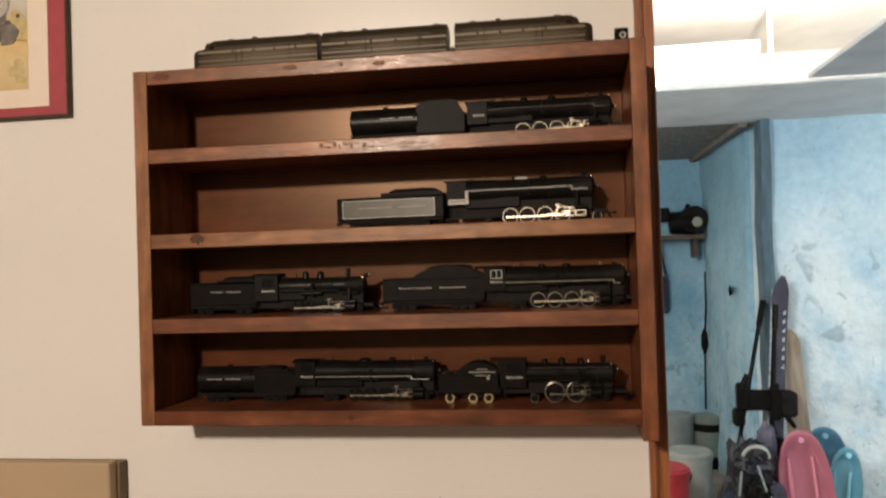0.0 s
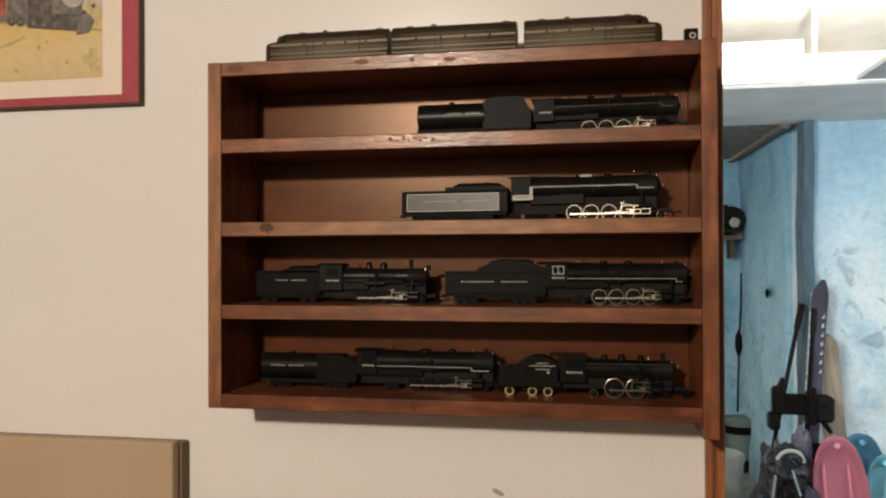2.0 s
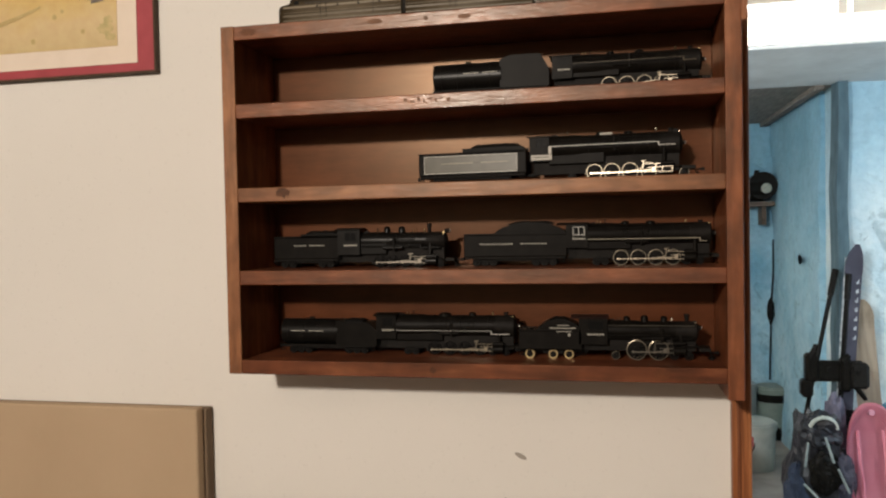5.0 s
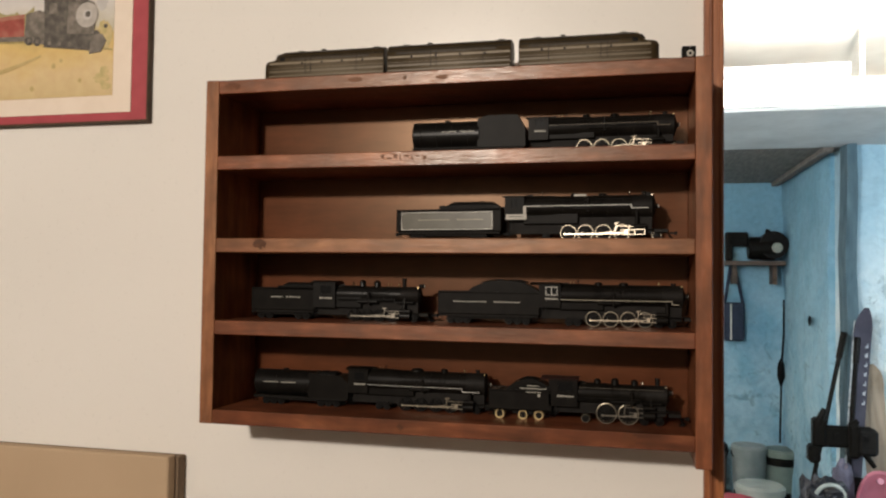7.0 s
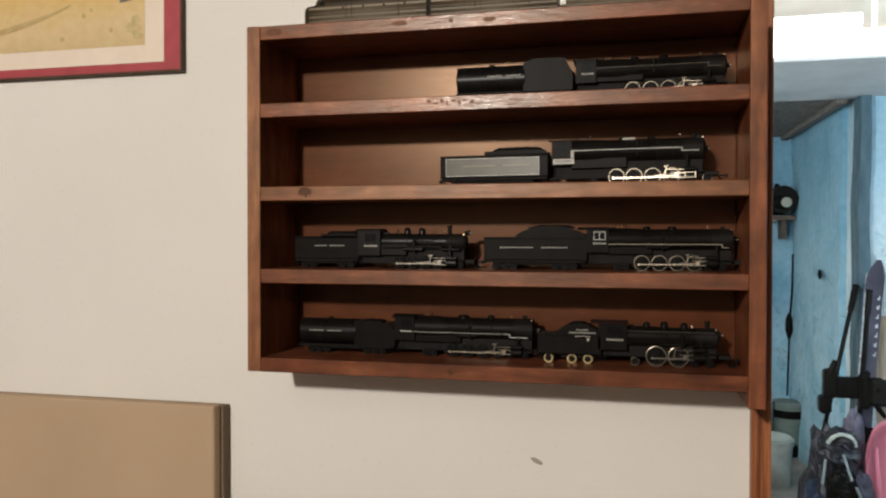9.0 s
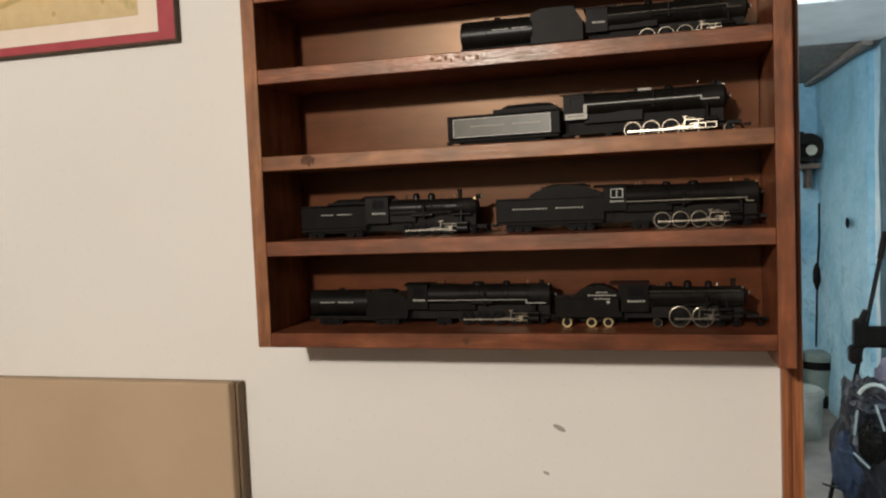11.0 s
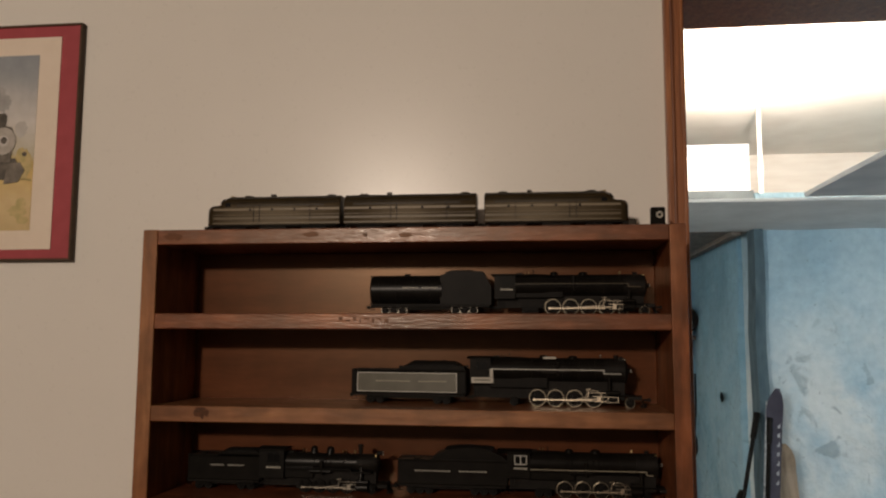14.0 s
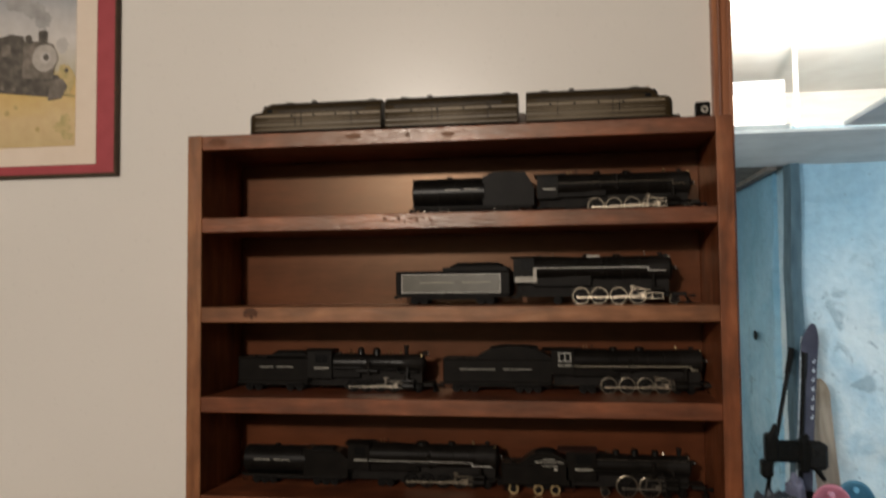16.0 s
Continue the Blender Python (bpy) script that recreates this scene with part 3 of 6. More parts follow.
# ---- steam locomotives, in their own axes: x ahead, z up from the rail, the near side at -y ----
def locomotive(label, m, spec):
    lo = thing("steam_locomotive", label, "model locomotive", m, "model steam locomotives")
    body = spec.get("body", BLACK)
    r, drv = spec["r"], spec["drivers"]
    zc, rb = spec["zc"], spec["rb"]
    cx0, cx1, cz0, cz1 = spec["cab"]
    bx1 = spec["front"]
    half = 0.0085
    wm = spec.get("rim", RIM)
    # chassis and boiler
    part("frame", bm_of((cx0 + 0.003, bx1 - 0.002, -0.0055, 0.0055, r * 0.9, zc - rb * 0.8), (drv[0] - 0.012, drv[-1] + 0.016, -0.006, 0.006, r * 0.5, r * 1.7)), SOOT, lo)
    part("firebox", bm_of((cx1 - 0.002, drv[0] + (drv[1] - drv[0]) * 0.6, -0.0115, 0.0115, r * 2.12, zc), bevel=0.001), body, lo)
    prof = [(cx1 - 0.002, rb * 1.08), (cx1 + 0.03, rb * 1.08), (cx1 + 0.045, rb)]
    x = cx1 + 0.05
    while x < bx1 - 0.03:
        prof += [(x, rb), (x + 0.0002, rb * 1.03), (x + 0.0016, rb * 1.03), (x + 0.0018, rb)]
        x += 0.019
    prof.append((bx1 - 0.026, rb))
    part("boiler", lathe_x(prof, zc), body, lo, smooth=True)
    part("smokebox", lathe_x([(bx1 - 0.026, rb * 1.015), (bx1 - 0.001, rb * 1.015), (bx1, rb * 0.95)], zc), SOOT, lo, smooth=True)
    part("smokebox_door", lathe_x([(bx1 - 0.0005, rb * 0.72), (bx1 + 0.0012, rb * 0.68), (bx1 + 0.0022, rb * 0.4), (bx1 + 0.0024, rb * 0.1)], zc), SOOT, lo, smooth=True)
    top = zc + rb
    sx = spec.get("stack", bx1 - 0.012)
    sh = spec.get("stack_h", 0.006)
    part("smokestack", bm_of(rods=[((sx, 0, top - 0.003), (sx, 0, top + sh * 0.75), 0.0026, 0.0029), ((sx, 0, top + sh * 0.75), (sx, 0, top + sh), 0.0035, 0.0033)]), SOOT, lo, smooth=True)
    for i, (dx, dr, dh) in enumerate(spec["domes"]):
        part("sand_dome" if i % 2 else "steam_dome", dome_bm(dx, top - 0.002, dr, dh), body, lo, smooth=True)
    for vx in spec.get("valves", (cx1 + 0.012, cx1 + 0.016)):
        part("safety_valve", bm_of(rods=[((vx, 0.001, top - 0.001), (vx, 0.001, top + 0.0045), 0.0006, None, 8)]), spec.get("fittings", BRASS), lo)
    bxl = spec.get("bell", bx1 - 0.03)
    part("bell", bm_of(rods=[((bxl, 0, top + 0.0008), (bxl, 0, top + 0.0042), 0.0019, 0.0009, 10), ((bxl, -0.0028, top + 0.004), (bxl, 0.0028, top + 0.004), 0.0004, None, 6)]), spec.get("fittings", BRASS), lo)
    if spec.get("heater"):
        hx = spec["heater"]
        part("feedwater_heater", bm_of(rods=[((hx, -0.009, top - 0.001), (hx, 0.009, top - 0.001), 0.0034, None, 14)]), SOOT, lo, smooth=True)
    def around(x, a0, a1, k=6, rr=rb + 0.0005):
        return [(x, -rr * math.cos(a), zc + rr * math.sin(a)) for a in np.linspace(a0, a1, k)]

    for dx, dr, dh in spec["domes"]:
        for ox in (-0.003, 0.003):
            pts = around(dx + ox, 1.25, -0.15)
            part("sand_pipe", bm_of(rods=[(p, q, 0.0004, None, 5) for p, q in zip(pts, pts[1:])]), body, lo)
    pts = [(cx1, -rb * 0.98, zc - rb * 0.12), (cx1 + 0.04, -rb * 0.98, zc - rb * 0.12), (cx1 + 0.047, -rb * 0.99, zc + rb * 0.1), (cx1 + 0.075, -rb * 0.99, zc + rb * 0.1), (cx1 + 0.078, -rb * 0.9, zc + rb * 0.42)]
    part("feed_pipe", bm_of(rods=[(p, q, 0.0007, None, 6) for p, q in zip(pts, pts[1:])]), body, lo)
    part("check_valve", bm_of(rods=[((cx1 + 0.078, -rb * 0.82, zc + rb * 0.42), (cx1 + 0.078, -rb * 1.04, zc + rb * 0.5), 0.0014, 0.0010, 8)]), body, lo)
    part("generator", bm_of(rods=[((cx1 + 0.007, -0.0045, top + 0.0008), (cx1 + 0.007, 0.0015, top + 0.0008), 0.0021, None, 10)]), body, lo)
    part("whistle", bm_of(rods=[((cx1 + 0.022, -0.002, top - 0.001), (cx1 + 0.022, -0.002, top + 0.0062), 0.0007, None, 7)]), spec.get("fittings", STEEL_DARK), lo)
    part("turret", bm_of((cx1 + 0.001, cx1 + 0.005, -0.005, 0.005, top - 0.0015, top + 0.0022), bevel=0.0004), body, lo)
    part("walkway_pipe", bm_of(rods=[((cx1 + 0.004, -0.0152, spec["board_z"] - 0.0024), (spec.get("board_step", bx1 - 0.03), -0.0152, spec["board_z"] - 0.0024), 0.0005, None, 6)]), body, lo)
    # cab
    w = 0.0165
    wx0, wx1, wz0, wz1 = cx0 + (cx1 - cx0) * 0.32, cx0 + (cx1 - cx0) * 0.86, cz0 + (cz1 - cz0) * 0.50, cz0 + (cz1 - cz0) * 0.84
    cab = part("cab", bm_of((cx0, cx1, -w, -w + 0.001, cz0, wz0), (cx0, wx0, -w, -w + 0.001, wz0, wz1), (wx1, cx1, -w, -w + 0.001, wz0, wz1), (cx0, cx1, -w, -w + 0.001, wz1, cz1 - 0.0015),
                            (cx0, cx1, w - 0.001, w, cz0, cz1 - 0.0015), (cx1 - 0.001, cx1, -w + 0.001, w - 0.001, cz0, cz1 - 0.0015), (cx0, cx1 - 0.001, -w + 0.001, w - 0.001, cz0, cz0 + 0.001)), body, lo)
    roof = [(-w - 0.0012, cz1 - 0.003), (-w * 0.85, cz1 - 0.0012), (-w * 0.5, cz1), (0, cz1 + 0.0006), (w * 0.5, cz1), (w * 0.85, cz1 - 0.0012), (w + 0.0012, cz1 - 0.003),
            (w * 0.8, cz1 - 0.0024), (0, cz1 - 0.0012), (-w * 0.8, cz1 - 0.0024)]
    ro = spec.get("overhang", 0.004)
    part("cab_roof", loft([[(xx, y, z) for y, z in roof] for xx in (cx0 - ro, cx1 + 0.0015)]), spec.get("roof", body), cab)
    fr = spec.get("window")
    fm = fr or body
    part("window_frame", bm_of((wx0, wx1, -w - 0.0004, -w + 0.0002, wz1 - 0.0008, wz1), (wx0, wx1, -w - 0.0004, -w + 0.0002, wz0, wz0 + 0.0008), (wx0, wx0 + 0.0008, -w - 0.0004, -w + 0.0002, wz0, wz1),
                               (wx1 - 0.0008, wx1, -w - 0.0004, -w + 0.0002, wz0, wz1), ((wx0 + wx1) / 2 - 0.0004, (wx0 + wx1) / 2 + 0.0004, -w - 0.0003, -w, wz0, wz1)), fm, cab)
    part("window_pane", bm_of((wx0, wx1, -w + 0.0012, -w + 0.0016, wz0, wz1)), GLASS_DARK, cab)
    if spec.get("cab_panel"):
        part("cab_panel", bm_of((cx0 + 0.002, cx1 + 0.0035, -w - 0.0005, -w, cz0 + 0.0012, cz0 + 0.0080), (cx1 - 0.0010, cx1 + 0.0030, -w - 0.0005, -w, cz0 + 0.0085, cz0 + 0.0185)), CAB_GREY, cab, "pale painted panel")
        lettering(cab, cx0 + 0.005, cx1, -w - 0.0006, cz0 + 0.005, 0.0022, [1.0], GREY_PANEL)
    else:
        lettering(cab, cx0 + (cx1 - cx0) * 0.3, cx0 + (cx1 - cx0) * 0.9, -w, cz0 + (cz1 - cz0) * 0.36, 0.0022, [0.3])
    part("cab_ladder", bm_of(*[(cx0 + 0.003, cx0 + 0.009, -w, -w + 0.0006, k, k + 0.0006) for k in (0.006, 0.010, 0.014)], (cx0 + 0.003, cx0 + 0.0035, -w, -w + 0.0005, 0.006, cz0), (cx0 + 0.0085, cx0 + 0.009, -w, -w + 0.0005, 0.006, cz0)), STEEL_DARK, lo)
    # running boards, handrail and piping
    rz = spec["board_z"]
    step = spec.get("board_step", bx1 - 0.03)
    lm = spec.get("line", body)
    for side in (-1, 1):
        y0, y1 = sorted((side * 0.0075, side * 0.0162))
        bd = part("running_board", bm_of((cx1, step, y0, y1, rz - 0.001, rz), (step, bx1 - 0.006, y0, y1, rz - 0.0045, rz - 0.0035), (step - 0.0008, step, y0, y1, rz - 0.0045, rz)), body, lo)
        e0, e1 = sorted((side * 0.0162, side * 0.0165))
        lt = 0.0004 if spec.get("thin") else 0.0007
        part("edge_line", bm_of((cx1, step, e0, e1, rz - lt, rz + 0.0001), (step - 0.0006, step + 0.0004, e0, e1, rz - 0.0048, rz), (step, bx1 - 0.006, e0, e1, rz - 0.0048, rz - 0.0040)), lm, bd)
        hz = zc + rb * 0.62
        hy = side * rb * 0.86
        rail = part("handrail", bm_of(rods=[((cx1, hy, hz), (bx1 - 0.004, hy, hz), 0.00035, None, 6)] + [((xx, hy * 0.9, hz - 0.0006), (xx, hy, hz), 0.0003, None, 5) for xx in np.arange(cx1 + 0.008, bx1 - 0.006, 0.022)]), spec.get("rail", STEEL_DARK), lo)
    # Glint at the top of the boiler, built as a pale piece.
    if spec.get("plate"):
        part("dome_glint", bm_of((spec["plate"] - 0.008, spec["plate"] + 0.008, -0.0072, -0.0060, top - 0.0012, top + 0.0016), bevel=0.0004), CAB_GREY, lo, "pale piece standing in for a glint on the dome")
    part("air_pump", bm_of(rods=[((drv[1] + 0.004, -0.0135, rz + 0.0005), (drv[1] + 0.004, -0.0135, rz + 0.009), 0.0026, None, 10), ((drv[1] + 0.004, -0.0135, rz - 0.008), (drv[1] + 0.004, -0.0135, rz - 0.001), 0.0022, None, 10)]), body, lo, smooth=True)
    part("air_tank", bm_of(rods=[((drv[0] + 0.006, -0.0125, rz - 0.004), (drv[0] + 0.034, -0.0125, rz - 0.004), 0.0026, None, 12)]), body, lo, smooth=True)
    part("steam_pipe", bm_of(rods=[((bx1 - 0.02, -rb * 0.8, zc - rb * 0.4), (bx1 - 0.02, -0.0125, r * 1.9), 0.0022, None, 10)]), body, lo, smooth=True)
    # running gear
    for i, x in enumerate(drv):
        for side in (-1, 1):
            wheel("driving_wheel", lo, x, side * half, r, wm, 0.5 + (0 if side < 0 else 1.57), 14)
    cyx = spec["cyl"]
    rod = spec.get("rods", NICKEL)
    cr = r * 0.42
    pin = (-cr * math.sin(spec.get("crank", 1.15)), r - cr * math.cos(spec.get("crank", 1.15)))
    for side in (-1, 1):
        y = side * 0.0112
        cy = part("cylinder", bm_of(rods=[((cyx - 0.007, side * 0.0128, r * 1.0), (cyx + 0.007, side * 0.0128, r * 1.0), 0.0048, None, 18), ((cyx - 0.0075, side * 0.0128, r * 1.75), (cyx + 0.0075, side * 0.0128, r * 1.75), 0.0028, None, 14)]), body, lo, smooth=True)
        if spec.get("band"):
            part("cylinder_band", bm_of((cyx - 0.006, cyx + 0.006, side * 0.0178 - 0.0003, side * 0.0178 + 0.0003, r * 1.0 + 0.0028, r * 1.0 + 0.0034), (cyx - 0.006, cyx + 0.006, side * 0.0178 - 0.0003, side * 0.0178 + 0.0003, r * 1.0 - 0.0034, r * 1.0 - 0.0028),
                                        (cyx - 0.0064, cyx - 0.0056, side * 0.0178 - 0.0003, side * 0.0178 + 0.0003, r - 0.0034, r + 0.0034), (cyx + 0.0056, cyx + 0.0064, side * 0.0178 - 0.0003, side * 0.0178 + 0.0003, r - 0.0034, r + 0.0034)), rod, cy)
        yy = (y - 0.0004, y + 0.0004)
        part("side_rod", bm_of((drv[0] + pin[0] - 0.001, drv[-1] + pin[0] + 0.001, *yy, pin[1] - 0.0008, pin[1] + 0.0008), rods=[((x + pin[0], y - 0.0009, pin[1]), (x + pin[0], y + 0.0009, pin[1]), 0.0016, None, 10) for x in drv]), rod, lo)
        mid = drv[min(spec.get("main", 2), len(drv) - 1)]
        y2 = y + side * 0.0015
        part("main_rod", outline_bm([(mid + pin[0] - 0.0014, pin[1] - 0.0011), (cyx - 0.016, r - 0.0006), (cyx - 0.016, r + 0.0006), (mid + pin[0] - 0.0014, pin[1] + 0.0011)], y2 - 0.0004, y2 + 0.0004), rod, lo)
        part("crosshead", bm_of((cyx - 0.019, cyx - 0.0145, y2 - 0.0008, y2 + 0.0008, r - 0.0022, r + 0.0028), (cyx - 0.024, cyx - 0.007, y2 - 0.0006, y2 + 0.0006, r + 0.0026, r + 0.0034), (cyx - 0.024, cyx - 0.007, y2 - 0.0006, y2 + 0.0006, r - 0.003, r - 0.0022)), rod, lo)
        gx = cyx - 0.03
        part("valve_gear", bm_of(rods=[((gx, y2, r * 1.1), (gx + 0.001, y2, r * 2.15), 0.0009, None, 6), ((gx + 0.001, y2, r * 1.75), (cyx - 0.008, y2, r * 1.72), 0.0006, None, 6), ((mid + pin[0], y2, pin[1]), (gx - 0.001, y2, r * 1.2), 0.0006, None, 6),
                                       ((cyx - 0.0165, y2, r * 0.8), (cyx - 0.0125, y2, r * 1.85), 0.0006, None, 6), ((gx - 0.002, y2, r * 2.1), (gx + 0.004, y2, r * 2.2), 0.0013, 0.0009, 6)]), rod, lo)
    for x, rr in spec.get("lead", []):
        for side in (-1, 1):
            wheel("pilot_wheel", lo, x, side * 0.0078, rr, wm if spec.get("lead_bright") else STEEL_DARK, 0.3, 10, 0.0024)
    if spec.get("trail"):
        truck(lo, spec["trail"], spec.get("trail_n", 1), 0.011, 0.0052, 0.0095, spec.get("trail_rim", STEEL_DARK), "trailing_truck")
    # front end
    px = spec["pilot"]
    part("pilot_beam", bm_of((bx1 + 0.001, px - 0.004, -0.013, 0.013, r * 0.95, r * 0.95 + 0.0045), (bx1 - 0.02, bx1 + 0.002, -0.012, 0.012, r * 1.35, r * 1.45), bevel=0.0004), SOOT, lo)
    bars = [((px - 0.005, -0.012 + 0.024 * i / 8, r * 0.9), (px + 0.002 - 0.006 * abs(i / 8 - 0.5), (-0.012 + 0.024 * i / 8) * 0.7, 0.0016), 0.0007, None, 6) for i in range(9)]
    part("cowcatcher", bm_of((px - 0.006, px - 0.001, -0.009, 0.009, 0.0012, 0.0024), rods=bars), SOOT, lo)
    coupler(lo, px - 0.003, 1)
    hz = spec.get("lamp_z", zc)
    hx = bx1 + 0.0015
    hl = part("headlight", bm_of(rods=[((hx - 0.003, 0, hz), (hx + 0.004, 0, hz), 0.0027, 0.003, 14)]), SOOT, lo, smooth=True)
    part("headlight_lens", bm_of(rods=[((hx + 0.0038, 0, hz), (hx + 0.0046, 0, hz), 0.0024, 0.002, 14)]), LENS, hl)
    for y in (-0.006, 0.006):
        part("marker_lamp", bm_of((bx1 - 0.003, bx1 - 0.001, y - 0.001, y + 0.001, zc + rb * 0.75, zc + rb * 0.75 + 0.003)), spec.get("fittings", BRASS), lo)
    coupler(lo, cx0 + 0.004, -1)
    return lo


def coal_bm(x0, x1, half, z0, h, seed, back=0.5):
    bm = bmesh.new()
    nx, ny = 16, 8
    g = []
    for j in range(ny + 1):
        row = []
        for i in range(nx + 1):
            u, v = i / nx, 2 * j / ny - 1
            k = max(0.0, 1 - v * v) ** 0.5 * min(1.0, u * 4 / back * 0.5 + 0.05) * min(1.0, (1 - u) * 5 + 0.3)
            z = z0 + h * k + 0.0012 * noise.noise(Vector((i * 1.3 + seed, j * 1.3, 0))) * (0 < j < ny)
            row.append(bm.verts.new((x0 + (x1 - x0) * u, half * v, z)))
        g.append(row)
    for j in range(ny):
        for i in range(nx):
            bm.faces.new((g[j][i], g[j][i + 1], g[j + 1][i + 1], g[j + 1][i]))
    ext = bmesh.ops.extrude_edge_only(bm, edges=[e for e in bm.edges if e.is_boundary])["geom"]
    for v in ext:
        if isinstance(v, bmesh.types.BMVert):
            v.co.z = z0 - 0.001
    bmesh.ops.recalc_face_normals(bm, faces=bm.faces[:])
    return bm


def tender(label, m, length, kind, height, words, wheels=2, bogies=None, rim=STEEL_DARK, hump=0.0, letter_z=0.55, panel=None, seed=1.0, lettered=(0.2, 0.8)):
    te = thing("tender", label, "model tender", m, "model tenders")
    w = 0.0165
    z0 = 0.0125
    uw = 0.0075 if bogies else 0.014
    part("underframe", bm_of((0.002, length - 0.002, -uw, uw, z0 - 0.003, z0), (0.03, length - 0.03, -uw * 0.65, uw * 0.65, z0 - 0.006, z0 - 0.003), bevel=0.0004), SOOT, te)
    if kind == "round":
        rr = (height - z0) / 2
        tx = length * 0.60
        zc = z0 + rr
        prof = [(0.001, rr * 0.9), (0.0025, rr)]
        x = 0.012
        while x < tx:
            prof += [(x, rr), (x + 0.0002, rr * 1.02), (x + 0.0012, rr * 1.02), (x + 0.0014, rr)]
            x += 0.022
        prof.append((tx, rr))
        part("tank", lathe_x(prof, zc), BLACK_GLOSS, te, smooth=True)
        part("coal_bunker", outline_bm([(tx - 0.002, z0), (length, z0), (length, z0 + (height - z0) * 0.60), (length - 0.011, height * 0.99 + hump), (tx + 0.012, height + hump), (tx - 0.002, height * 0.98)], -w, w), BLACK, te)
        part("coal_load", coal_bm(tx + 0.004, length - 0.020, w * 0.8, height + hump * 0.8, 0.003, seed), COAL, te)
        part("running_board", bm_of((0.001, tx, -w, -w * 0.72, z0, z0 + 0.001), (0.001, tx, w * 0.72, w, z0, z0 + 0.001)), BLACK, te)
        part("hatch", bm_of(rods=[((length * 0.3, 0, height - 0.002), (length * 0.3, 0, height + 0.002), 0.004, None, 14)]), BLACK, te)
        ly, lz = -rr * 1.02 - 0.0003, zc + rr * 0.12
        part("ladder", bm_of(*[(-0.0006, 0.0004, -0.006, -0.001, z, z + 0.0006) for z in np.arange(z0 + 0.002, height - 0.002, 0.0035)], (-0.0004, 0.0004, -0.0064, -0.0058, z0, height), (-0.0004, 0.0004, -0.0012, -0.0006, z0, height)), STEEL_DARK, te)
    else:
        part("tank", bm_of((0, length, -w, w, z0, height), bevel=0.0012), BLACK, te)
        part("deck_rail", bm_of((0.001, length - 0.001, -w, -w + 0.0006, height, height + 0.0016), (0.001, length - 0.001, w - 0.0006, w, height, height + 0.0016), (0.0, 0.0008, -w, w, height, height + 0.0016)), BLACK, te)
        if kind == "hump":
            h0, h1 = length * 0.34, length * 1.0
            pts = [(h0 - 0.008, height - 0.001)] + [(h0 + (h1 - h0) * u, height + hump * math.sin(math.pi * min(1.0, u * 0.93 + 0.07)) ** 0.62) for u in np.linspace(0, 0.97, 13)] + [(h1, height - 0.001)]
            part("coal_bunker", outline_bm(pts, -w * 0.96, w * 0.96), BLACK, te)
            part("coal_load", coal_bm(h0 + 0.012, h1 - 0.018, w * 0.8, height + hump * 0.85, 0.0035, seed), COAL, te)
        else:
            part("coal_load", coal_bm(length * 0.38, length * 0.98, w * 0.88, height, hump, seed), COAL, te)
            for side in (-1, 1):
                ya, yb = sorted((side * w, side * (w - 0.001)))
                part("coal_board", bm_of((length * 0.42, length * 0.98, ya, yb, height, height + hump * 0.5)), BLACK, te)
        part("hatch", bm_of(rods=[((length * 0.16, 0, height - 0.001), (length * 0.16, 0, height + 0.0018), 0.0042, None, 14)]), BLACK, te)
        ly, lz = -w - 0.0002, z0 + (height - z0) * letter_z
        part("ladder", bm_of(*[(-0.0010, -0.0004, -0.006, -0.001, z, z + 0.0006) for z in np.arange(z0 - 0.002, height, 0.0035)], (-0.001, -0.0003, -0.0064, -0.0058, z0 - 0.003, height), (-0.001, -0.0003, -0.0012, -0.0006, z0 - 0.003, height)), STEEL_DARK, te)
    if panel:
        p0, p1, q0, q1 = length * 0.055, length * 0.92, z0 + 0.0025, height - 0.0025
        pn = part("side_panel", bm_of((p0, p1, -w - 0.0004, -w, q0, q1)), panel, te, "grey-green painted panel with a pale outline")
        part("panel_line", bm_of((p0, p1, -w - 0.0007, -w - 0.0004, q1 - 0.0007, q1), (p0, p1, -w - 0.0007, -w - 0.0004, q0, q0 + 0.0007), (p0, p0 + 0.0007, -w - 0.0007, -w - 0.0004, q0, q1), (p1 - 0.0007, p1, -w - 0.0007, -w - 0.0004, q0, q1)), WHITE_LINE, pn)
        ly = -w - 0.0005
    lettering(te, length * lettered[0], length * lettered[1], ly, lz, 0.0014, words, STRIPE if panel else CREAM_LETTER)
    if bogies:
        for dz, a, b in ((0.0035, 0.62, 0.80), (-0.0045, 0.60, 0.84)):
            lettering(te, length * a, length * b, ly, lz + dz, 0.0012, [0.5])
        part("emblem", bm_of(rods=[((length * 0.80, ly - 0.0003, lz - 0.0085), (length * 0.80, ly + 0.0004, lz - 0.0085), 0.0019, None, 14)]), CREAM_LETTER, te)
    gap = 0.0125 if wheels == 2 else 0.0115
    for x, n, g in bogies or ((length * 0.2, wheels, gap), (length * 0.78, wheels, gap)):
        truck(te, x, n, g, 0.0060 if bogies else 0.0054, 0.0105, rim, inside=bool(bogies))
    for x in (0.004, length - 0.006):
        part("step", bm_of((x - 0.003, x + 0.003, -w, -w + 0.0035, 0.0055, 0.0062), (x - 0.003, x - 0.0024, -w, -w + 0.0006, 0.0055, z0), (x + 0.0024, x + 0.003, -w, -w + 0.0006, 0.0055, z0)), STEEL_DARK, te)
    coupler(te, 0.003, -1)
    coupler(te, length - 0.003, 1)
    return te


S1, S2, S3 = SHELF_TOPS
S4 = BOT + TH

